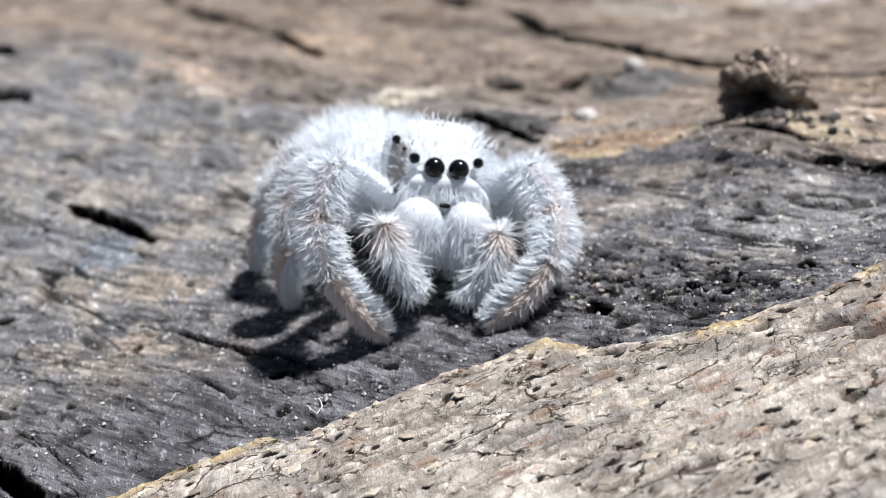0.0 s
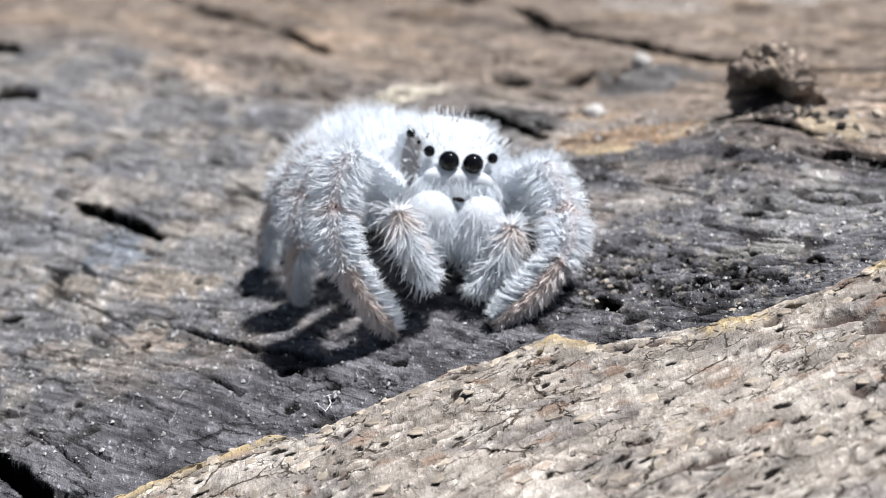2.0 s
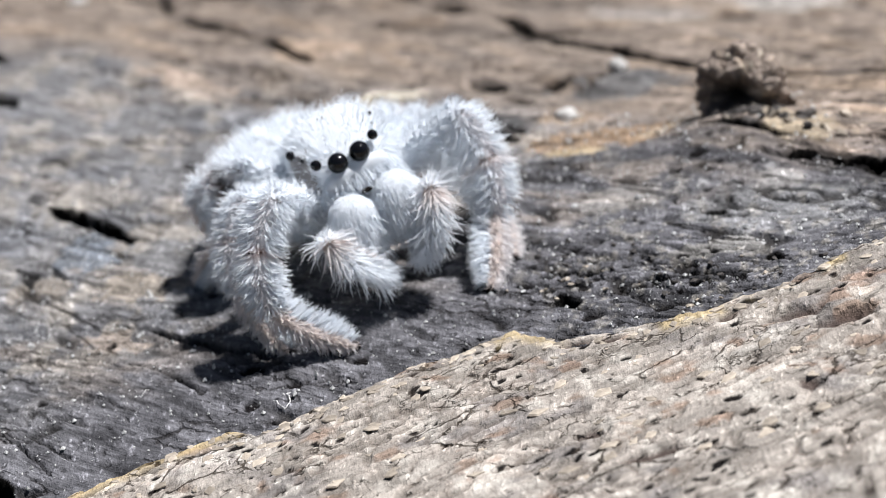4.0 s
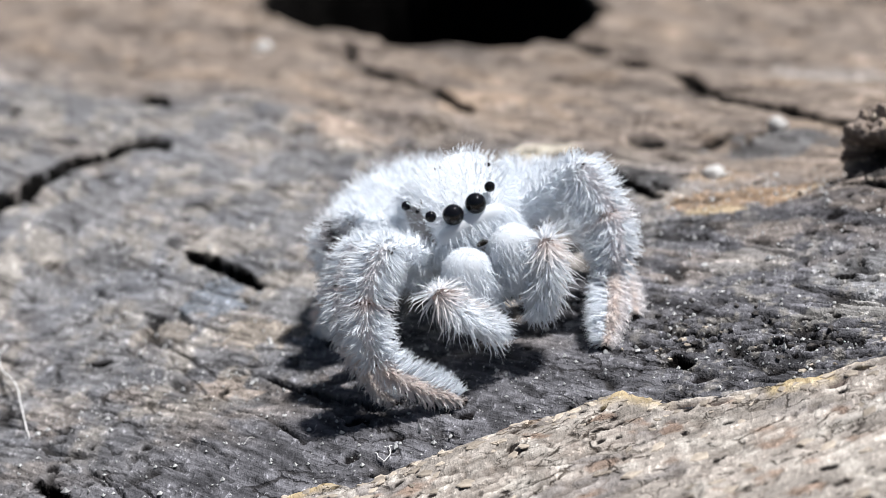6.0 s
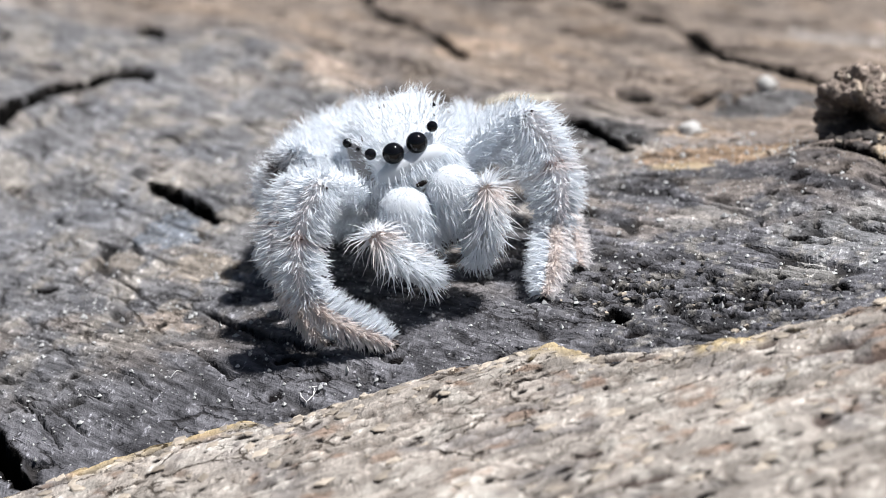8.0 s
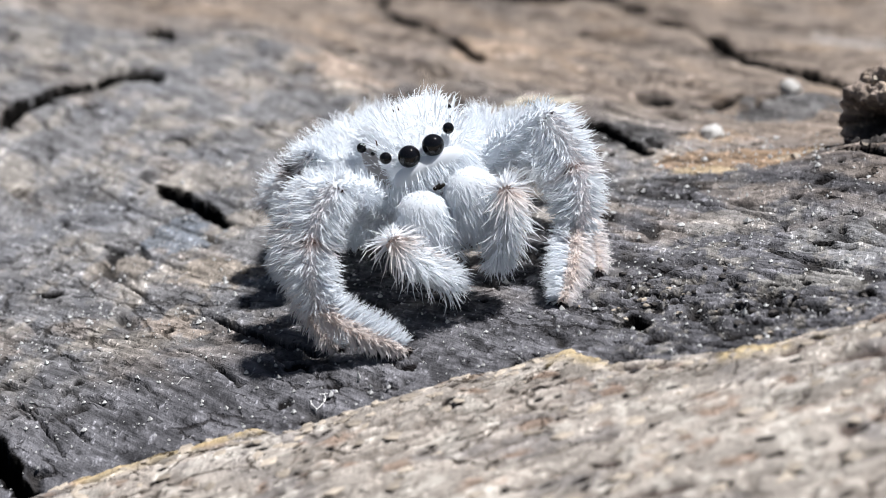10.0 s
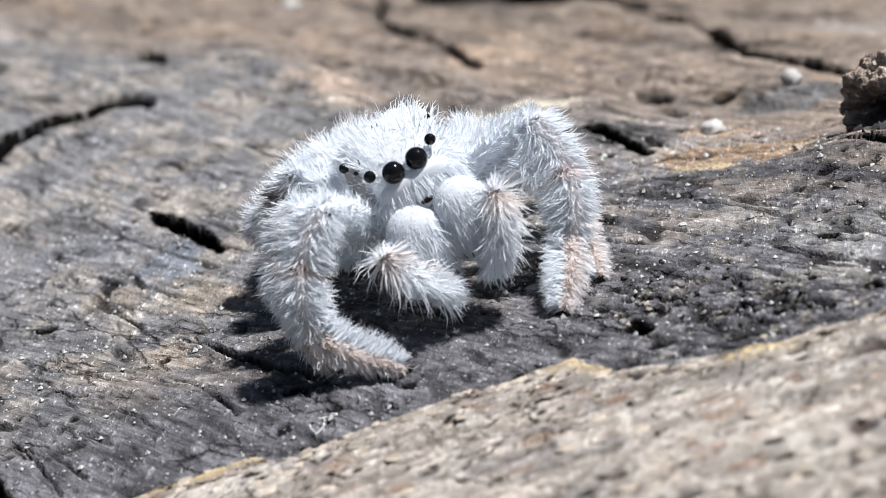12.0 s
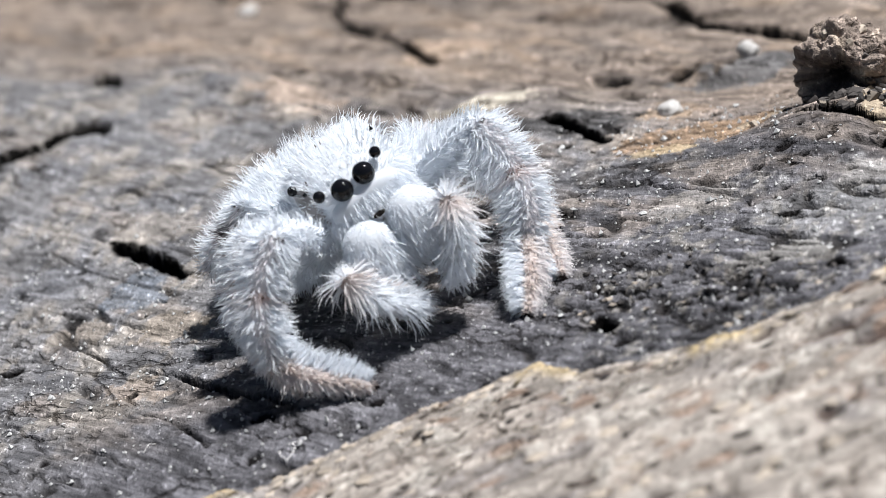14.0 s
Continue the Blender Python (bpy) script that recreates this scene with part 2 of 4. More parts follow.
# ---- the wood ----
EDGE_X = [-40, -13.89, -11.8, -9.61, -6.62, -5.53, -3.09, -0.35, 1.94, 3.23, 4.63, 6.62, 9.4, 11.39, 13.09, 14.78, 20, 60]
EDGE_Y = [-14, -9.91, -8.62, -7.92, -7.03, -7.72, -6.53, -5.43, -4.84, -4.34, -5.83, -6.23, -6.43, -6.03, -5.33, -4.74, -2.5, 8]


def edge_of(x):
    """Where the tan bark ends, with its ragged rim."""
    return np.interp(x, EDGE_X, EDGE_Y) + 0.28 * fbm(x * 1.1, x * 0 + 3.3, 61, 4, 0.6)


def bark_plane(x):
    return 0.17 * np.clip(x, -40, 40) + 0.60


def lean_of(x, y):
    """The wood rises to the right in front, and falls away to the back."""
    slope = np.interp(y, [0, 5, 10, 16, 25, 35, 46, 60], [0.12, 0.11, 0.09, 0.03, -0.045, -0.06, -0.07, -0.05])
    middle = np.interp(y, [-2, 0, 5, 10, 16, 20, 25, 30, 36, 46, 60, 90], [0.62, 0.60, 0.52, 0.45, 0.15, -0.3, -0.9, -1.5, -3.0, -5.5, -8.0, -11.0])
    return slope * np.clip(x, -32, 32) + middle


GAP = [(-10.6, 67.6), (-8.0, 62.0), (-7.0, 57.0)]
CRACKS = [  # line, width, depth
    ([(-41.32, 10.74), (-27.4, 16.71), (-23.57, 19.47), (-22.32, 20.32)], 0.85, 4.5),
    ([(-24.8, 18.6), (-23.57, 19.47), (-22.32, 20.32), (-21.07, 22.25), (-19.66, 23.64), (-17.4, 24.83)], 0.42, 1.6),
    ([(-14.21, 13.12), (-12.7, 11.74), (-10.96, 9.51)], 0.36, 2.2),
    ([(-11.21, 2.73), (-9.72, 1.7), (-8.14, -0.18), (-6.66, -1.54), (-5.4, -2.42)], 0.13, 0.9),
    ([(-16.76, -4.28), (-15.28, -6.61), (-14.01, -8.43), (-12.62, -10.05)], 0.36, 2.4),
    ([(-15.44, -3.65), (-13.89, -5.51), (-12.79, -7.17)], 0.07, 0.5),
    ([(-10.28, -0.91), (-8.74, -2.5), (-7.87, -3.81)], 0.05, 0.4),
    ([(-17.49, 6.22), (-15.99, 5.68), (-14.9, 4.75)], 0.08, 0.5),
    ([(-13.4, 4.75), (-12.39, 3.65), (-11.85, 2.58)], 0.06, 0.4),
    ([(-13.6, 56.0), (-12.4, 50.0), (-11.2, 46.0), (-8.73, 39.68), (-4.65, 30.49)], 0.42, 0.45),
    ([(-3.86, 58.81), (1.9, 47.04), (5.78, 33.22), (6.96, 30.8), (9.9, 28.03), (12.7, 25.42), (18.96, 17.5)], 0.6, 0.7),
    ([(1.47, 17.96), (2.52, 16.37), (3.76, 13.71)], 0.38, 1.2),
    ([(11.3, 9.6), (12.3, 8.9), (13.3, 7.6)], 0.3, 1.2),
    ([(-19.7, 34.6), (-19.0, 32.8), (-18.6, 31.2)], 0.62, 1.6),
    ([(14.08, 5.93), (16.66, 4.04), (20.21, 0.09)], 0.4, 2),
]
HOLES = [(-17.6, 24.6, 0.7, 0.9), (-22.18, 43.8, 0.5, 0.6), (10.64, 2.4, 0.22, 0.5), (12.46, -3.01, 0.25, 0.6), (-11.33, 1.12, 0.16, 0.4), (-16.23, 4.8, 0.3, 0.5), (9.62, -3.63, 0.25, 0.5), (5.15, -2.99, 0.3, 0.6), (3.4, 24.04, 0.5, 0.5), (6.04, 23.3, 0.7, 0.7)]


def crack_depth(x, y, grow=0.0):
    wob = 0.45 * fbm(x * 0.8, y * 0.8, 71, 2)
    total = np.zeros(np.shape(x))
    for line, width, depth in CRACKS:
        d, u = near_line(x + wob, y - wob, line)
        w = width * (0.35 + 0.65 * np.sin(np.pi * np.clip(u * 0.9 + 0.08, 0, 1))) * (1 + 0.5 * fbm(x * 1.2, y * 1.2, 72, 2)) + grow * min(1.0, (width / 0.4) ** 2)
        total = np.maximum(total, depth * (1 - step(0.55 * w, 1.05 * w, d + 0.35 * width * fbm(x * 3.1, y * 3.1, 74, 3))))
    for hx, hy, r, depth in HOLES:
        d = np.hypot(x + wob - hx, y - wob - hy)
        total = np.maximum(total, depth * (1 - step(0.4 * r + grow, 1.3 * r + grow, d * (1 + 0.4 * fbm(x * 2, y * 2, 73, 2)))))
    return total


def gap_depth(x, y):
    d, u = near_line(x, y + 0.5 * fbm(x * 0.5, y * 0.5, 81, 3), GAP)
    w = 6.4 * np.interp(u, [0, 0.5, 0.85, 1.0], [1.3, 1.1, 0.85, 0.7])
    return 70 * (1 - step(0.82 * w, 1.12 * w, d))


def pit_zone(x, y):
    """Where the grey wood is pitted, in front of the bark's rim."""
    a, c = along(x - 7.8, y + 2.3, -30)
    return np.exp(-((a / 4.6) ** 2 + (c / 1.5) ** 2))


def fine_cracks(x, y):
    """Thin splits along the grain."""
    a, c = along(x + 0.3 * fbm(x / 1.2, y / 1.2, 74, 3), y + 0.3 * fbm(x / 1.2 + 5, y / 1.2, 75, 3), -40)
    one = 1 - np.abs(fbm(a / 6.5, c / 1.15, 24, 2))
    two = 1 - np.abs(fbm(a / 3.0 + 7, c / 0.55, 28, 2))
    keep = step(-0.15, 0.2, fbm(x / 3.5, y / 3.5, 25, 2))
    return np.maximum(step(0.91, 0.975, one) * keep, 0.7 * step(0.93, 0.98, two) * step(0.0, 0.3, fbm(x / 2.2 + 4, y / 2.2, 76, 2)))


def crumble(x, y):
    """Broken plates of the pitted strip: how deep each one lies, and the gaps between them."""
    a, c = along(x + 0.25 * fbm(x, y, 77, 3), y + 0.25 * fbm(x + 9, y, 78, 3), -12)
    f1, f2, own = cells(a / 0.62, c / 0.27, 79)
    loose = step(0.10, 0.35, fbm(x / 2.8 + 3, y / 2.0, 80, 3)) * (1 - step(14, 20, y))
    zone = np.maximum(np.clip(1.5 * pit_zone(x, y), 0, 1), 0.2 * loose)
    sunk = step(0.10, 0.20, fbm(a / 1.2 + 3, c / 0.42, 84, 3)) * zone
    return sunk, (1 - step(0.05, 0.20, f2 - f1)) * zone * (own < 0.75), own


def lenses(x, y, turn, pitch, seed, chance, narrow=0.25):
    """Small torn pits with sharp rims, longer along one way: 1 inside, 0 outside."""
    a, c = along(x + 0.10 * fbm(x * 2.2, y * 2.2, seed + 20, 3), y + 0.14 * fbm(x * 2.2 + 5, y * 2.2, seed + 21, 3), turn)
    a, c = a / pitch, c / pitch
    ix, iy = np.floor(a).astype(np.int64), np.floor(c).astype(np.int64)
    total = np.zeros(np.shape(x))
    for i in (-1, 0, 1):
        for j in (-1, 0, 1):
            cx, cy = ix + i, iy + j
            size = 0.42 + 0.58 * lattice(cx, cy, seed + 4) ** 2
            tilt = 0.8 * (lattice(cx, cy, seed + 5) - 0.5)
            p, q = a - cx - lattice(cx, cy, seed), c - cy - lattice(cx, cy, seed + 1)
            d = np.hypot((p + tilt * q) / (0.46 * size), (q - tilt * p) / (narrow * size))
            total = np.maximum(total, (1 - step(0.82, 1.05, d)) * (lattice(cx, cy, seed + 2) < chance))
    return total


def wood_pits(x, y):
    zone = pit_zone(x, y)
    patch = step(0.0, 0.35, fbm(x / 3.1 + 4, y / 4.0, 87, 3))
    near = 1 - step(14, 22, y)
    big = lenses(x, y, -8, 1.0, 301, np.clip(0.75 * zone + 0.10 * patch * near + 0.12 * step(4, 9, x) * near, 0, 0.7), 0.34)
    small = lenses(x, y, -20, 0.5, 331, np.clip(0.6 * zone + 0.12 * patch * near + 0.04 * near, 0, 0.7), 0.36)
    return np.maximum(big, small)


def wood_height(x, y):
    """Height of the grey wood in millimetres."""
    a, c = along(x, y, -46)
    behind = y - np.interp(x, EDGE_X, EDGE_Y)
    z = lean_of(x, y)
    z = z + (bark_plane(x) - 0.30 - z) * np.exp(-(np.maximum(behind, 0) / 3.2) ** 2)
    z = z + 0.25 * fbm(x / 9, y / 9, 11, 3) * step(3, 12, np.hypot(x, y))
    z = z + 0.9 * np.exp(-(((x - 12.2) / 3.0) ** 2 + ((y - 9.0) / 3.6) ** 2))
    z = z + 0.07 * fbm(a / 3.2, c / 1.1, 21, 4, 0.55) + 0.025 * fbm(a / 1.0, c / 0.35, 22, 3)
    z = z + 0.04 * fbm(x / 0.5, y / 0.5, 23, 3) - 0.14 * wood_pits(x, y)
    z = z - 0.22 * fine_cracks(x, y)
    sunk, split, own = crumble(x, y)
    zone = pit_zone(x, y)
    z = z - 0.16 * sunk - 0.14 * split + 0.09 * zone * (own - 0.4)
    back = step(15, 24, y + 0.25 * x)
    z = z + back * 0.7 * fbm(a / 9 + 5, c / 2.2, 27, 3)
    return z


def ground_at(x, y):
    return float(wood_height(np.array([float(x)]), np.array([float(y)]))[0])


TONES = [  # stain: x, y, radius along, radius across, turn, colour, strength
    (-9.44, 26.5, 3.6, 1.1, -50, (0.46, 0.36, 0.29), 0.9),
    (-4.24, 32.37, 3.4, 1.3, -42, (0.48, 0.36, 0.27), 0.9),
    (-1.36, 21.94, 2, 1.2, -15, (0.6, 0.54, 0.44), 0.9),
    (7.95, 12.41, 3.4, 1.9, -10, (0.36, 0.24, 0.15), 0.75),
    (6.48, 11.04, 1.5, 0.5, -15, (0.46, 0.36, 0.23), 0.75),
    (10.19, 11.9, 1.6, 0.6, 15, (0.45, 0.36, 0.26), 0.8),
    (5.83, 15.88, 1.4, 0.8, 0, (0.48, 0.36, 0.26), 0.8),
    (8.39, 21.46, 2.7, 1.8, -10, (0.17, 0.165, 0.165), 0.9),
    (11.12, 42.46, 3.5, 2, -20, (0.5, 0.45, 0.41), 0.7),
    (18.04, 44.68, 3, 3.2, 20, (0.56, 0.52, 0.48), 0.75),
    (2.61, 16.42, 3.4, 1.5, -35, (0.1, 0.097, 0.097), 0.9),
    (13.43, 1.5, 4, 2.6, -25, (0.31, 0.305, 0.305), 0.6),
    (7.97, 5.15, 1.8, 1.2, -10, (0.36, 0.33, 0.30), 0.5),
    (13.24, 3.61, 1.3, 1.0, 0, (0.34, 0.31, 0.28), 0.4),
    (14.6, 8.4, 2.2, 1.6, -20, (0.42, 0.34, 0.24), 0.75),
    (10.48, -0.87, 2.2, 0.8, -10, (0.36, 0.34, 0.31), 0.6),
    (-12.59, 9.03, 1.5, 1.7, 0, (0.17, 0.19, 0.22), 0.8),
    (-10.46, 5.6, 1.9, 1.2, -20, (0.37, 0.315, 0.26), 0.8),
    (-14.18, 6.85, 1.3, 1, 10, (0.36, 0.31, 0.26), 0.7),
    (-9.8, 9.88, 1.8, 0.9, -30, (0.35, 0.31, 0.27), 0.7),
    (-12.82, 14.05, 2.4, 1.4, -20, (0.36, 0.32, 0.28), 0.6),
    (-16.61, 10.94, 2, 1.6, 20, (0.22, 0.22, 0.235), 0.7),
    (-10.9, 1.17, 1.5, 0.8, -40, (0.35, 0.285, 0.235), 0.7),
]


def wood_tone(x, y):
    a, c = along(x, y, -46)
    f1, f2 = fbm(x / 4.5, y / 4.5, 31, 4), fbm(a / 4.5, c / 1.0, 32, 4)
    col = np.zeros(np.shape(x) + (3,)) + (0.104, 0.101, 0.108)
    col = col * (1 + 0.35 * f1 + 0.35 * f2)[..., None]
    dark = step(0.12, 0.45, fbm(a / 1.7 + 4, c / 0.5, 38, 4, 0.6))
    col = col * (1 - 0.55 * dark)[..., None]
    # bleached grey-tan wood to the back and the left
    pale = step(1.0, 13.0, y - 0.62 * x + 4 * f1)
    col = lerp(col, (0.215, 0.208, 0.208), pale * (0.75 + 0.25 * f2))
    brown = step(0.0, 0.35, fbm(a / 3.0 + 8, c / 1.6, 33, 4, 0.6)) * step(-2, 4, y - 0.3 * x)
    col = lerp(col, (0.25, 0.21, 0.18), 0.55 * brown)
    back_left = step(3, 9, y - 0.55 * x)
    cream = step(-0.02, 0.30, fbm(x / 1.2, y / 2.2, 39, 4, 0.65)) * back_left
    col = lerp(col, (0.33, 0.295, 0.255), 0.6 * cream)
    slate = step(0.08, 0.38, fbm(x / 1.5 + 7, y / 2.6, 89, 4, 0.6)) * back_left
    col = lerp(col, (0.13, 0.13, 0.14), 0.6 * slate)
    warm = step(14, 26, y + 0.9 * x + 3 * f1 + 2 * f2)
    col = lerp(col, (0.25, 0.195, 0.155), 0.8 * warm)
    streak = step(0.0, 0.45, fbm(a / 7 + 3, c / 1.1, 34, 4)) * warm
    col = lerp(col, (0.13, 0.112, 0.10), 0.7 * streak)
    light = step(0.1, 0.5, fbm(a / 4 - 3, c / 0.9, 35, 4)) * warm
    col = lerp(col, (0.34, 0.25, 0.18), 0.6 * light)
    for sx, sy, ra, rc, turn, tone, much in TONES:
        p, q = along(x - sx, y - sy, turn)
        d = np.hypot(p / ra, q / rc) + 0.9 * fbm(x * 1.3, y * 1.0, 36, 5, 0.65)
        col = lerp(col, np.array(tone) * 0.80, much * (1 - step(0.75, 1.0, d)))
    dust = step(0.12, 0.3, fbm(x / 0.45, y / 0.7, 37, 4, 0.65)) * np.clip(1.4 * pit_zone(x, y) + 0.8 * step(3, 7, x) * step(-6, -2, -y), 0, 1)
    col = lerp(col, (0.30, 0.275, 0.24), 0.55 * dust)
    col = col * 0.92
    # painted shade: sunken plates, splits and fine cracks are coloured dark where they lie deeper
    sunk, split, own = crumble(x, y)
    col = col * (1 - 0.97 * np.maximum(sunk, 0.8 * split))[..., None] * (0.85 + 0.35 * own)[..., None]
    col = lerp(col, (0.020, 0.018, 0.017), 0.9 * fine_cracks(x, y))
    col = col * (1 - 0.10 * step(2, 8, y - 0.5 * x) - 0.10 * step(12, 22, y + 0.2 * x))[..., None]
    col = col * (1 - 0.04 * (1 - step(2, 8, y)) * (1 - step(0, 8, x)))[..., None]
    # shade inside pits, cracks, holes and the gap, painted near-black into the tone
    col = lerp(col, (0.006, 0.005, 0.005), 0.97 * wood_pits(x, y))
    crack_shade = step(0.06, 0.5, crack_depth(x, y, 0.13))
    col = lerp(col, (0.005, 0.0045, 0.004), crack_shade)
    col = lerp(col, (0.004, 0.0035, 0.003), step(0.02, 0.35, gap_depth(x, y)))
    return np.clip(col, 0.003, 0.9)


def spread(lo, hi, pitch, far):
    """Even steps from lo to hi, and widening ones out to the far ends."""
    mid = np.arange(lo, hi + pitch / 2, pitch)
    out, d, p = [], pitch, 0.0
    while p < far:
        d *= 1.25
        p += d
        out.append(p)
    out = np.array(out)
    return np.r_[lo - out[::-1], mid, hi + out]


def build_ground():
    xs, low, high = spread(-26, 19.5, 0.075, 400), spread(-12.5, 20, 0.075, 400), spread(20, 84, 0.17, 400)
    ys = np.r_[low[low <= 20], high[high > 20.05]]
    x, y = np.meshgrid(xs, ys)
    z = wood_height(x, y) - crack_depth(x, y) - gap_depth(x, y)
    z = np.where(np.hypot(x, y) > 90, np.maximum(z, -75), z)
    under = np.interp(x, EDGE_X, EDGE_Y) - y
    z = z - 1.2 * step(0.4, 3.0, under)
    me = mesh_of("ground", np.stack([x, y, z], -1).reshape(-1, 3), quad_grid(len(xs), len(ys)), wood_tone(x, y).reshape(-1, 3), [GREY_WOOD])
    return tagged(new("ground", me), "weathered grey wood with cracks, pits and rusty brown patches", "wood", kind="structure")


ground = build_ground()


def terraced(h, n, sharp=6.0):
    """Turns smooth slopes into layers with steep edges."""
    k = np.floor(h * n)
    f = h * n - k
    return (k + np.clip((f - 0.5) * sharp + 0.5, 0, 1)) / n


def bark_cracks(x, y):
    a, c = along(x, y, 24)
    wob = 0.5 * fbm(x * 0.8, y * 0.8, 47, 3)
    one = 1 - np.abs(fbm(a / 2.6 + wob, c / 0.9, 44, 3))
    two = 1 - np.abs(fbm(x / 1.5 + wob, y / 2.2, 48, 3))
    return np.maximum(step(0.885, 0.96, one) * step(-0.25, 0.15, fbm(x / 2.4, y / 2.4, 45, 2)), 0.8 * step(0.90, 0.97, two) * step(-0.1, 0.2, fbm(x / 2.0 + 9, y / 2.0, 49, 2)))


def bark_plates(x, y):
    a, c = along(x + 0.35 * fbm(x / 0.9, y / 0.9, 57, 3), y + 0.35 * fbm(x / 0.9 + 4, y / 0.9, 58, 3), 26)
    f1, f2, own = cells(a / 1.25, c / 1.0, 59)
    return own, 1 - step(0.03, 0.15, f2 - f1)


def bark_marks(x, y):
    """Dark splits in the bark, short and torn."""
    patch = step(0.05, 0.45, fbm(x / 2.2 + 3, y / 3.0, 88, 3))
    return np.maximum(lenses(x, y, 14, 1.0, 361, 0.04 + 0.40 * patch, 0.22), lenses(x, y, 38, 0.55, 391, 0.04 + 0.35 * patch, 0.30))


def bark_height(x, y):
    a, c = along(x, y, 24)
    z = bark_plane(x) + 0.18 * fbm(x / 4, y / 4, 41, 3)
    z = z + 0.05 * terraced(fbm(a / 3.0, c / 1.3, 42, 4, 0.55), 7) + 0.02 * fbm(x / 0.8, y / 0.9, 40, 3, 0.6) + 0.012 * fbm(x / 0.3, y / 0.3, 43, 2)
    own, seam = bark_plates(x, y)
    z = z + 0.015 * (own - 0.5) - 0.04 * seam * (own > 0.6) - 0.10 * bark_cracks(x, y) - 0.05 * bark_marks(x, y)
    for hx, hy, ra, rc, depth in BARK_PITS:
        p, q = along(x - hx, y - hy, 5)
        z = z - 0.5 * depth * (1 - step(0.3, 1.3, np.hypot(p / ra, q / rc) + 0.5 * fbm(x * 2, y * 2, 46, 3)))
    return z


BARK_PITS = [(5.22, -13.4, 0.65, 0.35, 0.6), (12.39, -8.62, 1.2, 0.5, 0.7), (13.98, -9.61, 1.6, 0.5, 0.8), (12.19, -13.69, 0.4, 0.5, 0.4), (10.2, -7.62, 0.35, 0.25, 0.4), (5.22, -6.73, 0.5, 0.25, 0.4), (6.32, -7.03, 0.4, 0.2, 0.35), (-0.15, -7.82, 0.5, 0.2, 0.3), (7.41, -15.59, 1.4, 0.3, 0.35)]


def bark_tone(x, y):
    a, c = along(x, y, 30)
    f1, f2 = fbm(x / 2.6, y / 2.6, 51, 4), fbm(a / 1.4, c / 0.9, 52, 4, 0.6)
    col = np.zeros(np.shape(x) + (3,)) + (0.262, 0.232, 0.203)
    col = col * (1 + 0.25 * f1 + 0.45 * f2)[..., None]
    col = lerp(col, (0.16, 0.145, 0.138), 0.75 * step(0.05, 0.4, fbm(x / 2.2, y / 1.4, 53, 4)))
    col = lerp(col, (0.20, 0.125, 0.085), 0.6 * step(0.22, 0.5, fbm(x / 1.3, y / 0.9, 54, 4)))
    col = lerp(col, (0.42, 0.385, 0.34), 0.65 * step(0.10, 0.35, fbm(a / 0.7, c / 1.1, 55, 4, 0.6)))
    own, seam = bark_plates(x, y)
    col = col * (0.84 + 0.32 * own)[..., None]
    col = lerp(col, (0.10, 0.08, 0.068), 0.6 * seam * (own > 0.6))
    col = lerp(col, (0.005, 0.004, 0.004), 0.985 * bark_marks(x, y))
    mark = step(0.30, 0.42, fbm(x / 0.42, y / 0.55, 63, 3))
    col = lerp(col, (0.12, 0.09, 0.072), 0.3 * mark * step(-0.1, 0.3, fbm(x / 3, y / 3, 64, 2)))
    rim = edge_of(x) - y
    ochre = (1 - step(0.3, 1.3, rim + 0.5 * f1)) * step(-0.1, 0.3, fbm(x / 1.8, y / 3, 56, 3) + 0.25 * np.exp(-((x + 7) / 2.5) ** 2) + 0.3 * np.exp(-((x - 10) / 2) ** 2))
    col = lerp(col, (0.38, 0.29, 0.15), 0.7 * ochre)
    # darker tone in the bark's cracks and pits
    crack_share = bark_cracks(x, y)
    col = lerp(col, (0.07, 0.055, 0.045), 0.5 * crack_share)
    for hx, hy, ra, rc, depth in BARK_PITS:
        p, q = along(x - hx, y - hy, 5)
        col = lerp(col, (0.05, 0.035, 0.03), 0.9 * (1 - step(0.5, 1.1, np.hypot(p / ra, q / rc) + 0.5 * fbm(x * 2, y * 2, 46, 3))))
    return np.clip(col * 1.10, 0.006, 0.85)


def build_bark():
    """The tan outer bark: a sheet with a broken rim, thick enough to reach into the wood below."""
    xs = spread(-17, 18, 0.075, 300)
    s = np.r_[0, np.cumsum(np.r_[np.full(165, 0.075), 0.075 * 1.25 ** np.arange(1, 33)])]
    x, sy = np.meshgrid(xs, s)
    y = edge_of(x) - sy
    z = bark_height(x, y) - 0.22 * np.exp(-sy / 0.22)
    top = np.stack([x, y, z], -1)
    walls = []
    for k, (drop, back) in enumerate(((1.6, 0.35), (0.9, 0.22), (0.45, 0.10), (0.2, -0.02))):
        wob = 0.12 * fbm(xs * 2.2, xs * 0 + k, 62, 3)
        walls.append(np.stack([xs, edge_of(xs) - back + wob, z[0] - drop], -1))
    p = np.concatenate([np.array(walls), top])
    f = quad_grid(len(xs), len(p))[:, ::-1]
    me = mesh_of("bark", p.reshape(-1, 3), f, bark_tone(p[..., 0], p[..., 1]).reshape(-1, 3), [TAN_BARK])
    return tagged(new("bark_layer", me), "pale tan flaky bark with a crumbling rim", "bark", kind="structure")


bark = build_bark()


# ---- the spider ----
rng = np.random.default_rng(7)
WHITE = np.array((0.85, 0.875, 0.905))
CREAM = np.array((0.80, 0.77, 0.75))
ROSE = np.array((0.62, 0.42, 0.35))
BROWN = np.array((0.16, 0.10, 0.08))
BLACK = np.array((0.02, 0.016, 0.016))


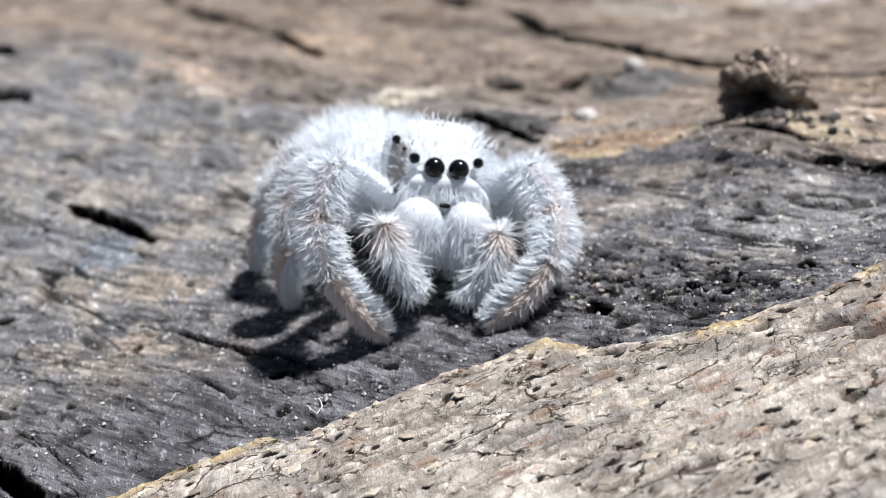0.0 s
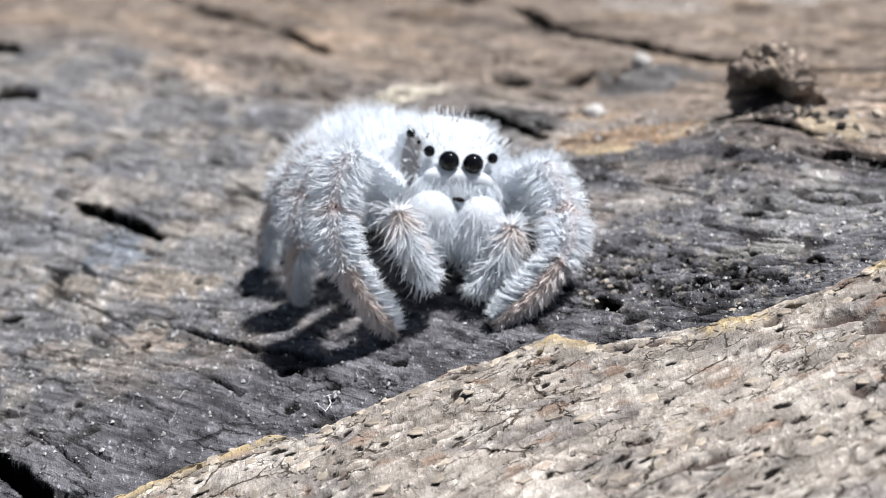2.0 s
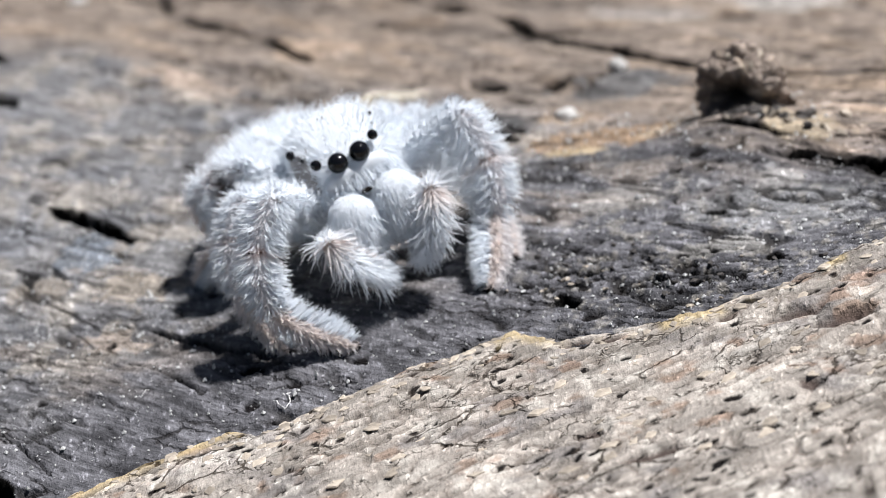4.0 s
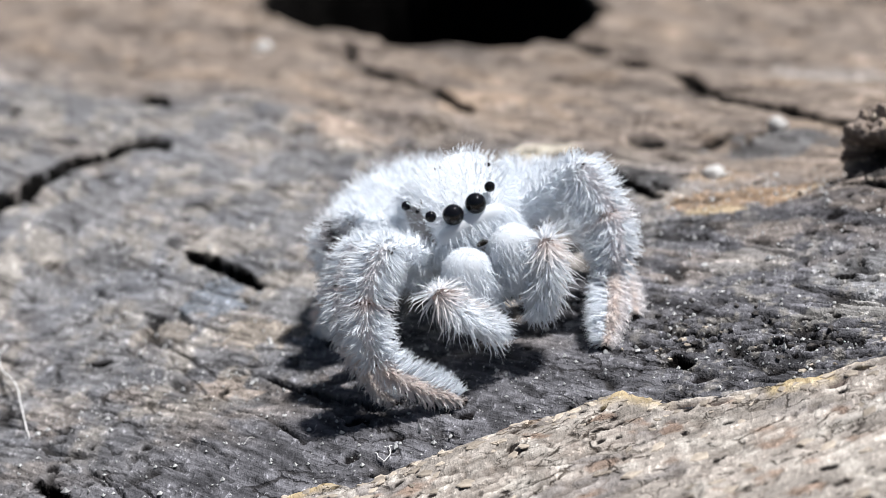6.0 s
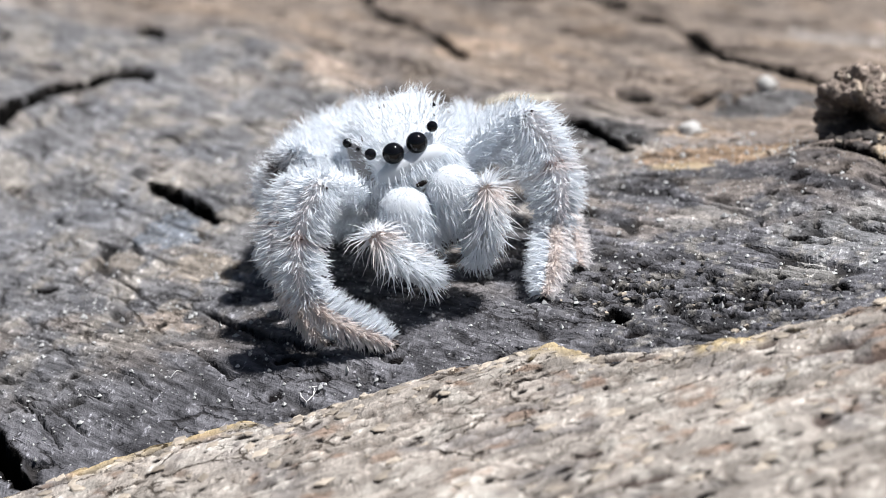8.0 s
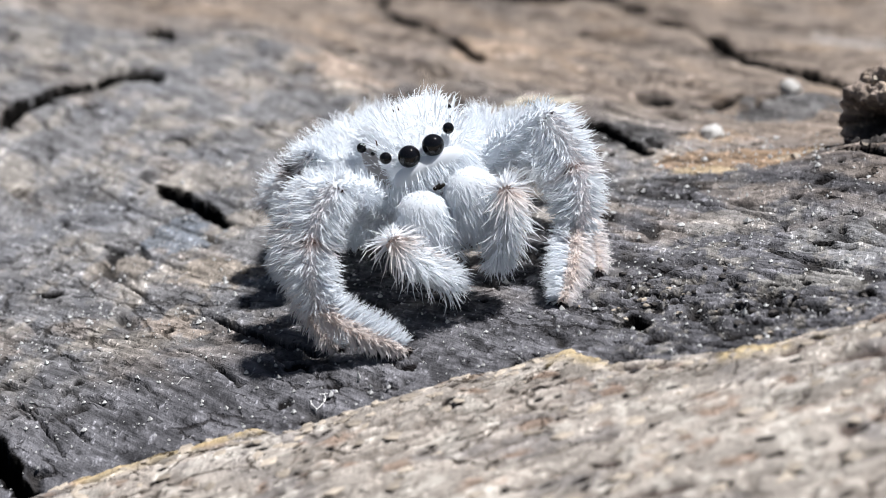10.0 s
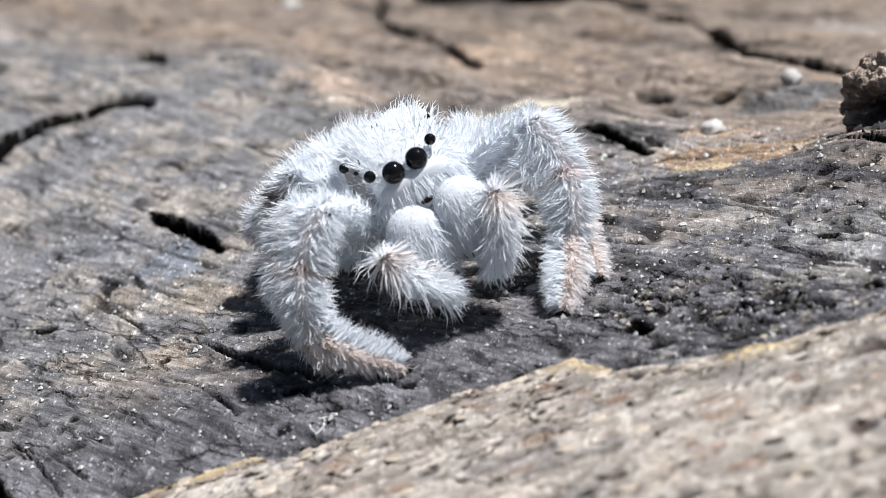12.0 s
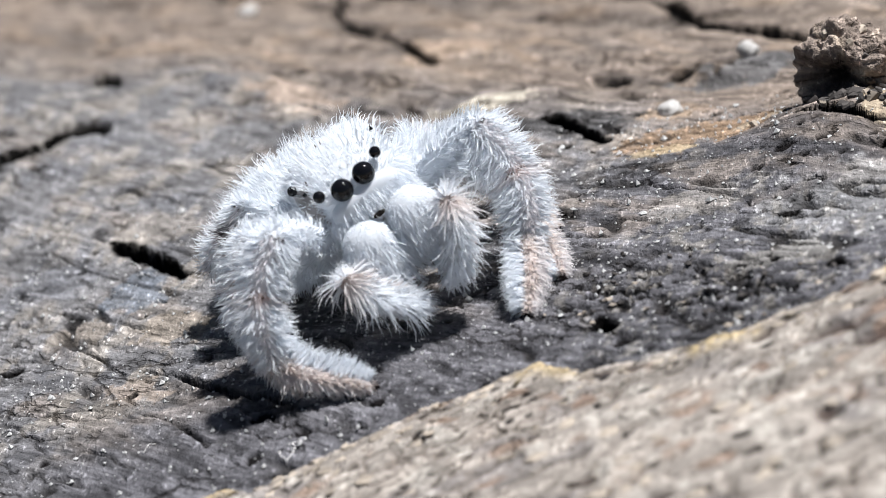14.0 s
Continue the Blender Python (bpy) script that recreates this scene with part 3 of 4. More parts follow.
def unit(v):
    return v / np.maximum(np.linalg.norm(v, axis=-1, keepdims=True), 1e-9)


class Geo:
    """Gathers skin and hairs of one piece, in millimetres."""

    def __init__(self):
        self.v, self.f, self.c, self.m, self.n = [], [], [], [], 0

    def add(self, verts, tris, tones, slot):
        self.v.append(verts), self.f.append(tris + self.n), self.c.append(tones), self.m.append(np.full(len(tris), slot))
        self.n += len(verts)

    def blob(self, centre, radii, tone, power=1.0, nu=40, nv=24, lump=0.0):
        u, w = np.meshgrid(np.linspace(0, 2 * np.pi, nu, endpoint=False), np.linspace(0, np.pi, nv))
        d = np.stack([np.sin(w) * np.cos(u), np.sin(w) * np.sin(u), np.cos(w)], -1)
        p = np.sign(d) * np.abs(d) ** power * radii
        if lump:
            p = p * (1 + lump * fbm(d[..., 0] * 3 + 7, d[..., 1] * 3 + d[..., 2] * 2, 3, 3))[..., None]
        i = np.arange(nu * nv).reshape(nv, nu)
        j = np.roll(i, -1, axis=1)
        tris = np.concatenate([np.stack([i[:-1], i[1:], j[1:]], -1).reshape(-1, 3), np.stack([i[:-1], j[1:], j[:-1]], -1).reshape(-1, 3)])
        self.add((p + centre).reshape(-1, 3), tris, np.tile(tone, (nu * nv, 1)), 0)

    def tube(self, pts, radii, tones, nu=20):
        """A round limb along a line of points; ends closed."""
        t = unit(np.gradient(pts, axis=0))
        ref = np.array((0.0, 1.0, 0.0))
        a = unit(np.cross(t, ref))
        b = np.cross(t, a)
        u = np.linspace(0, 2 * np.pi, nu, endpoint=False)
        ring = pts[:, None] + radii[:, None, None] * (np.cos(u)[None, :, None] * a[:, None] + np.sin(u)[None, :, None] * b[:, None])
        n = len(pts)
        v = np.concatenate([ring.reshape(-1, 3), pts[:1] - t[:1] * radii[0] * 0.6, pts[-1:] + t[-1:] * radii[-1] * 0.6])
        i = np.arange(n * nu).reshape(n, nu)
        j = np.roll(i, -1, axis=1)
        tris = [np.stack([i[:-1], j[:-1], j[1:]], -1).reshape(-1, 3), np.stack([i[:-1], j[1:], i[1:]], -1).reshape(-1, 3)]
        tris += [np.stack([np.full(nu, n * nu), j[0], i[0]], -1), np.stack([np.full(nu, n * nu + 1), i[-1], j[-1]], -1)]
        c = np.concatenate([np.repeat(tones, nu, axis=0), tones[:1], tones[-1:]])
        self.add(v, np.concatenate(tris), c, 0)

    def hair(self, base, way, length, width, tone, curl=0.25, tip_tone=None):
        """One tapered, slightly bent and grooved hair at each base."""
        n = len(base)
        way = unit(way)
        side = unit(np.cross(way, rng.normal(size=(n, 3))))
        other = np.cross(way, side)
        bend = side * (rng.normal(0, 1.0, n) * curl)[:, None] + np.array((0, 0, -0.12))
        mid = base + way * (0.60 * length)[:, None] + bend * (0.10 * length)[:, None]
        end = base + way * (0.95 * length)[:, None] + bend * (0.8 * length)[:, None]
        w = np.broadcast_to(width, (n,))[:, None] * 0.9
        fold = 0.5 * other * w
        root = base - way * 0.03
        v = np.stack([root + side * w, root + fold, root - side * w, mid + side * w * 0.75, mid + fold, mid - side * w * 0.75, end], axis=1)
        one = np.array([(0, 1, 4), (0, 4, 3), (1, 2, 5), (1, 5, 4), (3, 4, 6), (4, 5, 6)])
        tris = (one[None] + 7 * np.arange(n)[:, None, None]).reshape(-1, 3)
        tone = np.broadcast_to(tone, (n, 3))
        c = np.repeat(tone[:, None], 7, axis=1).copy()
        if tip_tone is not None:
            c[:, 3:] = tip_tone
        c = c * rng.uniform(0.97, 1.02, (n, 1, 1))
        self.add(v.reshape(-1, 3), tris, c.reshape(-1, 3), 1)

    def mesh(self, name, mats=None):
        return mesh_of(name, np.concatenate(self.v), np.concatenate(self.f), np.clip(np.concatenate(self.c), 0, 0.96), mats or [SKIN, FUR], np.concatenate(self.m))


def sphere_ways(n, keep=None):
    d = unit(rng.normal(size=(n * 3, 3)))
    if keep is not None:
        d = d[keep(d)]
    return d[:n]


def furred(g, centre, radii, n, length, width, sweep, power=1.0, keep=None, tone=WHITE, lift=0.7, curl=0.25):
    """Hairs over an ellipsoid; sweep(d, p) gives the way in which they lie."""
    d = sphere_ways(n, keep)
    p = np.sign(d) * np.abs(d) ** power * radii
    nrm = unit(d / np.asarray(radii))
    way = nrm * lift + sweep(d, p) + rng.normal(size=p.shape) * 0.22
    g.hair(p + centre, way, rng.uniform(*length, len(p)), width, tone, curl)


EYE_AT = (0.0, 0.0, 5.15)
spider = new("spider")
tagged(spider, "fluffy white jumping spider with black eyes crouching on wood", "spider")


def build_head():
    g = Geo()
    mid, radii = np.array((0, 2.45, 4.30)), np.array((1.74, 2.5, 1.28))
    g.blob(mid, radii, WHITE, 0.72, 56, 36)
    v = g.v[0]
    # a greyer patch, on the left flank only
    grey_flank = (((v[:, 1] - 1.35) / 0.95) ** 2 + ((v[:, 2] - 4.25) / 1.05) ** 2 < 1) & (v[:, 0] < -1.0)
    g.c[0][grey_flank] = (0.30, 0.285, 0.28)
    g.blob(np.array((0, 2.6, 3.1)), np.array((1.45, 2.0, 0.9)), CREAM * 0.5, 0.9)
    g.blob(np.array((0, 0.02, 4.50)), np.array((1.25, 0.38, 0.42)), WHITE, 0.8)

    def back(d, p):
        return np.stack([0.35 * d[:, 0], 0.35 + 0.5 * (d[:, 1] > -0.3), 0.25 + 0 * d[:, 0]], -1)

    def bald(d):
        p = np.sign(d) * np.abs(d) ** 0.72 * radii + mid
        far = np.ones(len(d), bool)
        for ex, ey, ez, r in EYES:
            far &= np.linalg.norm(p - (ex, ey, ez), axis=1) > r * 1.12
        flank = ((p[:, 1] - 1.35) / 0.9) ** 2 + ((p[:, 2] - 4.25) / 1.0) ** 2 < 1
        return far & (d[:, 2] > -0.75) & ~(flank & (p[:, 0] < 0) & (rng.uniform(size=len(p)) < 0.85))

    furred(g, mid, radii, 4800, (0.10, 0.24), 0.018, back, 0.72, bald, lift=0.45)
    furred(g, mid, radii, 520, (0.45, 0.80), 0.024, back, 0.72, lambda d: bald(d) & (d[:, 1] > -0.55), lift=1.0)
    # cheeks: longer hair that hangs down beside the face
    furred(g, mid, radii, 900, (0.45, 0.85), 0.027, lambda d, p: np.stack([0.5 * np.sign(d[:, 0]), -0.35 + 0 * d[:, 0], -0.7 + 0 * d[:, 0]], -1), 0.72,
           lambda d: bald(d) & (d[:, 1] < -0.2) & (d[:, 2] < 0.12) & (np.abs(d[:, 0]) > 0.28), lift=0.5)
    # brow and moustache over the jaws
    n = 520
    x = rng.uniform(-1.5, 1.5, n)
    base = np.stack([x, -0.28 + 0.16 * x * x, 4.45 - 0.12 * x * x + rng.normal(0, 0.14, n)], -1)
    g.hair(base, np.stack([0.25 * x, -0.75 + 0 * x, -0.75 + 0 * x], -1) + rng.normal(size=(n, 3)) * 0.15, rng.uniform(0.4, 0.85, n), 0.021, WHITE)
    # short dark bristles on the crown
    g.hair(np.array([(0.05, 2.4, 5.5), (-0.12, 2.5, 5.5), (1.15, 1.1, 5.45), (-1.15, 1.1, 5.45)]), np.tile((0.1, -0.4, 0.9), (4, 1)), np.full(4, 0.34), 0.028, BROWN * 0.5)
    for v in g.v:
        v[:, 2] += np.interp(v[:, 1], [0.4, 2.0, 3.2, 5.0], [0, 0.28, 0.15, -0.7]) * step(3.6, 5.2, v[:, 2])
    return g


EYES = [(-0.43, 0.05, 5.15, 0.37), (0.43, 0.05, 5.15, 0.37), (-1.13, 0.30, 5.35, 0.20), (1.13, 0.30, 5.35, 0.19), (-1.60, 1.80, 5.42, 0.17), (1.56, 1.80, 5.40, 0.10),
        (-1.40, 1.10, 5.36, 0.07), (1.40, 1.10, 5.36, 0.05)]
head = part("cephalothorax", build_head().mesh("cephalothorax"), spider, "white furry head and thorax")


def ball_mesh(name, r, mat, nu=32, nv=20):
    g = Geo()
    g.blob(np.zeros(3), np.full(3, r), np.array((0.5, 0.5, 0.5)), 1.0, nu, nv)
    return mesh_of(name, np.concatenate(g.v), np.concatenate(g.f), None, [mat])


for ex, ey, ez, r in EYES:
    part("eye", ball_mesh("eye", r, EYE), head, "glossy black eye", pose(ex * MM, ey * MM, ez * MM))


def build_abdomen():
    g = Geo()
    mid, radii = np.array((-1.5, 6.6, 2.3)), np.array((2.7, 2.7, 1.8))
    g.blob(mid, radii, WHITE * 0.95, 0.9)
    furred(g, mid, radii, 4500, (0.3, 0.6), 0.026, lambda d, p: np.stack([0.2 * d[:, 0], 0.6 + 0 * d[:, 0], 0 * d[:, 0]], -1), 0.9)
    furred(g, mid, radii, 900, (0.7, 1.0), 0.023, lambda d, p: np.stack([0.2 * d[:, 0], 0.4 + 0 * d[:, 0], 0 * d[:, 0]], -1), 0.9, lambda d: d[:, 2] > -0.3, lift=1.0)
    g.blob(np.array((-0.1, 4.7, 3.2)), np.array((0.9, 0.8, 0.8)), CREAM * 0.6)
    return g


part("abdomen", build_abdomen().mesh("abdomen"), spider, "round white furry abdomen")


def build_jaw(side):
    g = Geo()
    mid, radii = np.array((side * 0.86, -0.66, 3.04)), np.array((0.92, 0.92, 1.16))
    g.blob(mid, radii, WHITE, 0.9)
    furred(g, mid, radii, 1800, (0.15, 0.38), 0.018, lambda d, p: np.stack([0.1 * side + 0 * d[:, 0], -0.1 + 0 * d[:, 0], -0.9 + 0 * d[:, 0]], -1), 0.9,
           lambda d: (d[:, 1] < 0.5) & (d[:, 2] > -0.9), lift=0.35)
    furred(g, mid, radii, 420, (0.45, 0.85), 0.027, lambda d, p: np.stack([0.1 * side + 0 * d[:, 0], -0.15 + 0 * d[:, 0], -1.2 + 0 * d[:, 0]], -1), 0.9,
           lambda d: (d[:, 1] < 0.5) & (d[:, 2] < 0.35) & (d[:, 2] > -0.8), lift=0.5)
    return g


for side in (-1, 1):
    jaw = part("chelicera", build_jaw(side).mesh("chelicera"), spider, "bulging jaw covered with white hair")
    fang = Geo()
    fang.tube(np.array([(side * 0.62, -0.5, 2.0), (side * 0.5, -0.62, 1.75), (side * 0.32, -0.6, 1.62), (side * 0.15, -0.55, 1.6)]), np.array((0.26, 0.2, 0.12, 0.04)), np.tile(BLACK, (4, 1)), 12)
    part("fang", mesh_of("fang", np.concatenate(fang.v), np.concatenate(fang.f), None, [FANG]), jaw, "small dark fang")
# a black blob added for the shade in the gap below the brow
mouth = Geo()
mouth.blob(np.array((0, -0.66, 4.04)), np.array((0.22, 0.12, 0.09)), BLACK)
part("mouth", mesh_of("mouth", np.concatenate(mouth.v), np.concatenate(mouth.f), None, [FANG]), spider, "black blob filling in for the shaded gap between the jaws")


def bent(points, n):
    """A smooth line through a few points."""
    pts = np.asarray(points, float)
    t = np.linspace(0, len(pts) - 1, n)
    out = []
    for u in t:
        k = min(int(u), len(pts) - 2)
        f = u - k
        p0, p1, p2, p3 = pts[max(k - 1, 0)], pts[k], pts[k + 1], pts[min(k + 2, len(pts) - 1)]
        out.append(0.5 * (2 * p1 + (p2 - p0) * f + (2 * p0 - 5 * p1 + 4 * p2 - p3) * f * f + (3 * p1 - p0 - 3 * p2 + p3) * f**3))
    return np.array(out)


def limb_hair(g, line, radii, tones, n, length, width, lean=0.35, span=(0.0, 1.0), sides=None, wide=0.4, curl=0.3, rows=0, jitter=0.15, fade=0.5):
    """Hairs round a limb, leaning towards its tip. sides: the angles from its ridge at which they grow, in radians; rows: combs them into tufts."""
    t = unit(np.gradient(line, axis=0))
    u = rng.uniform(span[0], span[1], n)
    share = u
    u = u * (len(line) - 1.001)
    k = u.astype(int)
    f = (u - k)[:, None]
    p = line[k] * (1 - f) + line[k + 1] * f
    r = radii[k] * (1 - f[:, 0]) + radii[k + 1] * f[:, 0]
    tt = t[k]
    a = unit(np.cross(tt, (0.0, 1.0, 0.0)))
    b = np.cross(tt, a)
    if sides is None:
        ang = rng.uniform(0, 2 * np.pi, n)
    else:
        ang = rng.choice(np.asarray(sides, float), n) + rng.normal(0, wide, n)
    nrm = np.cos(ang)[:, None] * a + np.sin(ang)[:, None] * b
    pull = np.zeros(n)
    if rows:
        shift = 0.35 * np.sin(3 * ang)
        centre = (np.floor(share * rows + shift) + 0.5 - shift) / rows
        pull = (centre - share) * np.linalg.norm(np.diff(line, axis=0), axis=1).sum() * 0.85 / np.mean(length)
    way = nrm + tt * (lean + pull)[:, None] + rng.normal(size=p.shape) * jitter
    size = rng.uniform(*length, n) * np.interp(share, [0, 0.12, 0.6, 1.0], [0.85, 1.0, 1.0, fade])
    g.hair(p + nrm * (r * 0.96)[:, None], way, size, width, tones[k], curl)


def knob_hair(g, at, away, r, n, length, width, tone):
    """Hairs over a rounded end."""
    d = unit(rng.normal(size=(n, 3)) + np.asarray(away) * 1.1)
    g.hair(at + d * r, d + rng.normal(size=(n, 3)) * 0.2, rng.uniform(*length, n), width, tone)


SIDE = np.pi / 2


def build_palp(side):
    """Base at the origin; from the rosy elbow the last piece fans out towards its tip."""
    g = Geo()
    reach_out = 1.0 if side < 0 else 0.7
    line = bent([(0, 0, 0), (side * 0.70 * reach_out, -0.70, 0.05), (side * 1.04 * reach_out, -1.42, 0.28), (side * 0.52 * reach_out, -1.72, -0.80), (-side * 0.26, -1.66, -1.80)], 40)
    u = np.linspace(0, 1, 40)
    radii = np.interp(u, [0, 0.3, 0.46, 0.52, 0.7, 0.9, 1], [0.34, 0.32, 0.26, 0.30, 0.50, 0.54, 0.36])
    elbow = np.exp(-((u - 0.50) / 0.07) ** 2)
    skin = lerp(np.tile(WHITE * 0.72, (40, 1)), (0.66, 0.50, 0.43), 0.75 * elbow)
    g.tube(line, radii, skin)
    tones = lerp(np.tile(WHITE, (40, 1)), (0.83, 0.72, 0.66), 0.6 * np.exp(-((u - 0.53) / 0.06) ** 2))
    ridge = lerp(tones, (0.83, 0.73, 0.68), 0.55 * step(0.45, 0.52, u) * (1 - step(0.75, 0.95, u)))
    limb_hair(g, line, radii, tones, 900, (0.14, 0.32), 0.020, 0.8)
    limb_hair(g, line, radii, ridge, 200, (0.30, 0.60), 0.026, 1.1, (0.47, 0.97), (0.0,), 0.45)
    limb_hair(g, line, radii, tones, 470, (0.75, 1.25), 0.030, 0.60, (0.44, 1.0), (-SIDE, SIDE), 0.45, 0.25, 15, 0.08, 0.6)
    limb_hair(g, line, radii, tones, 220, (0.45, 0.80), 0.026, 0.55, (0.44, 1.0), (-0.8, 0.8), 0.40, 0.25, 12, 0.10, 0.6)
    # the crest of hair on the elbow, and a dark pit in it
    g_at = line[19]
    n = 46
    d = unit(np.stack([side * 0.5 + rng.normal(0, 0.55, n), -0.35 + rng.normal(0, 0.35, n), 0.85 + rng.normal(0, 0.30, n)], -1))
    g.hair(g_at + d * 0.24, d, rng.uniform(0.35, 0.65, n), 0.028, WHITE)
    d = unit(np.array((side * 0.25, -1.0, 0.25)) + rng.normal(size=(10, 3)) * 0.25)
    g.hair(g_at + d * 0.27, d, rng.uniform(0.08, 0.14, 10), 0.035, BROWN)
    n = 200
    d = unit(line[-1] - line[-4] + 0 * line[:1])
    g.hair(line[-1] + rng.normal(size=(n, 3)) * 0.14, np.tile(d, (n, 1)) + rng.normal(size=(n, 3)) * 0.5, rng.uniform(0.25, 0.5, n), 0.028, WHITE)
    return g


PALP_AT = {-1: (-1.1, -0.15, 3.15), 1: (1.1, -0.15, 3.15)}
palps = {side: part("pedipalp", build_palp(side).mesh("pedipalp"), spider, "feathery white feeler with a rosy joint") for side in (-1, 1)}


def build_thigh(length, thick, many, side):
    """From the hip to the knee, swollen in its first half."""
    g = Geo()
    line = bent([(0, 0, 0), (length * 0.35, 0, 0.14), (length * 0.7, 0, 0.14), (length, 0, 0)], 24)
    u = np.linspace(0, 1, 24)
    radii = thick * np.interp(u, [0, 0.3, 0.6, 1], [0.80, 1.0, 0.90, 0.66])
    g.tube(line, radii, np.tile(WHITE, (24, 1)))
    tones = np.tile(WHITE, (24, 1))
    limb_hair(g, line, radii, tones, int(many * 0.9), (0.14, 0.32), 0.020, 1.2, fade=0.9)
    limb_hair(g, line, radii, tones, many // 6, (0.40, 0.75), 0.024, 0.9, (0.05, 1.0), fade=0.9)
    knob_hair(g, line[-1], (1, 0, 0.3), radii[-1], 120, (0.2, 0.5), 0.026, WHITE)
    return g


def build_tibia(length, thick, many, side, bare=False):
    """Knee and shin: its ridge looks along +z, hair stands out to both sides in tufts."""
    g = Geo()
    line = bent([(0, 0, 0), (0.25 * length, side * 0.10 * length, 0.02 * length), (0.55 * length, side * 0.13 * length, 0.05 * length), (0.8 * length, side * 0.08 * length, 0.04 * length), (length, 0, 0)], 44)
    u = np.linspace(0, 1, 44)
    radii = thick * np.interp(u, [0, 0.10, 0.30, 0.43, 0.50, 0.70, 0.9, 1], [0.75, 0.95, 0.90, 0.70, 0.80, 0.80, 0.62, 0.50])
    joints = np.exp(-((u - 0.44) / 0.035) ** 2) + np.exp(-((u - 1.0) / 0.05) ** 2)
    skin = lerp(np.tile((0.74, 0.74, 0.76), (44, 1)), ROSE * 1.1, np.clip(0.8 * joints, 0, 0.8))
    gone = np.exp(-((u - 0.30) / 0.10) ** 2) * bare
    skin = lerp(skin, (0.05, 0.035, 0.03), 0.95 * gone)
    g.tube(line, radii, skin)
    tones = lerp(np.tile(WHITE, (44, 1)), (0.74, 0.60, 0.54), np.clip(0.35 * joints, 0, 0.5))
    tones = lerp(tones, (0.08, 0.055, 0.05), 0.95 * gone)
    ridge = lerp(tones, (0.68, 0.55, 0.52), 0.35)
    limb_hair(g, line, radii, tones, int(many * 0.35), (0.12, 0.28), 0.020, 0.8, fade=0.8)
    limb_hair(g, line, radii, ridge, int(many * 0.12), (0.22, 0.42), 0.024, 0.9, (0.0, 1.0), (0.0,), 0.35, fade=0.8)
    limb_hair(g, line, radii, tones, int(many * 0.27), (0.50, 0.95), 0.031, 0.35, (0.0, 1.0), (-SIDE, SIDE), 0.30, 0.28, 13, 0.08, 0.75)
    limb_hair(g, line, radii, tones, int(many * 0.16), (0.45, 0.80), 0.027, 0.5, (0.0, 1.0), (-0.85, 0.85), 0.35, 0.28, 12, 0.10, 0.75)
    limb_hair(g, line, radii, tones, int(many * 0.10), (0.45, 0.85), 0.026, 0.5, (0.0, 1.0), (np.pi,), 0.7, 0.3)
    # dark bristles at the knee and at the joints
    for j in (0.015, 0.44, 0.975):
        limb_hair(g, line, radii, np.tile(BROWN * 0.3, (44, 1)), 15, (0.10, 0.22), 0.032, 0.3, (j - 0.012, j + 0.012), (-0.6, 0.0, 0.5), 0.5)
    return g


def build_foot(length, thick, many, side):
    """The last piece, tapering to a dark claw; rosy along its ridge, with a white fringe."""
    g = Geo()
    line = bent([(0, 0, 0), (0.35 * length, side * 0.04 * length, 0.04 * length), (0.7 * length, side * 0.03 * length, 0.02 * length), (length, 0, 0)], 34)
    u = np.linspace(0, 1, 34)
    radii = thick * np.interp(u, [0, 0.2, 0.6, 0.9, 1], [0.52, 0.50, 0.40, 0.28, 0.16])
    skin = lerp(np.tile((0.72, 0.65, 0.62), (34, 1)), BLACK, step(0.93, 1.0, u))
    g.tube(line, radii, skin)
    tones = lerp(np.tile(WHITE, (34, 1)), BROWN, 0.7 * step(0.95, 1.0, u))
    rosy = lerp(np.tile((0.85, 0.78, 0.74), (34, 1)), BROWN, 0.7 * step(0.90, 1.0, u))
    pink = lerp(tones, (0.84, 0.75, 0.71), 0.5)
    limb_hair(g, line, radii, pink, int(many * 0.25), (0.10, 0.24), 0.022, 0.9)
    limb_hair(g, line, radii, rosy, int(many * 0.10), (0.26, 0.50), 0.026, 1.1, (0.0, 1.0), (0.0,), 0.40)
    limb_hair(g, line, radii, pink, int(many * 0.14), (0.40, 0.75), 0.028, 0.9, (0.0, 0.95), (-side * SIDE,), 0.50, 0.25, 10, 0.08, 0.45)
    limb_hair(g, line, radii, tones, int(many * 0.24), (0.55, 0.95), 0.030, 0.40, (0.0, 0.92), (side * SIDE,), 0.38, 0.25, 11, 0.08, 0.45)
    limb_hair(g, line, radii, tones, int(many * 0.12), (0.35, 0.60), 0.026, 0.6, (0.0, 0.92), (np.pi,), 0.7, 0.25)
    n = 70
    g.hair(np.tile(line[-1], (n, 1)) + rng.normal(size=(n, 3)) * 0.05, np.tile((0.8, 0, -0.2), (n, 1)) + rng.normal(size=(n, 3)) * 0.4, rng.uniform(0.12, 0.26, n), 0.024, BLACK * 1.5)
    return g


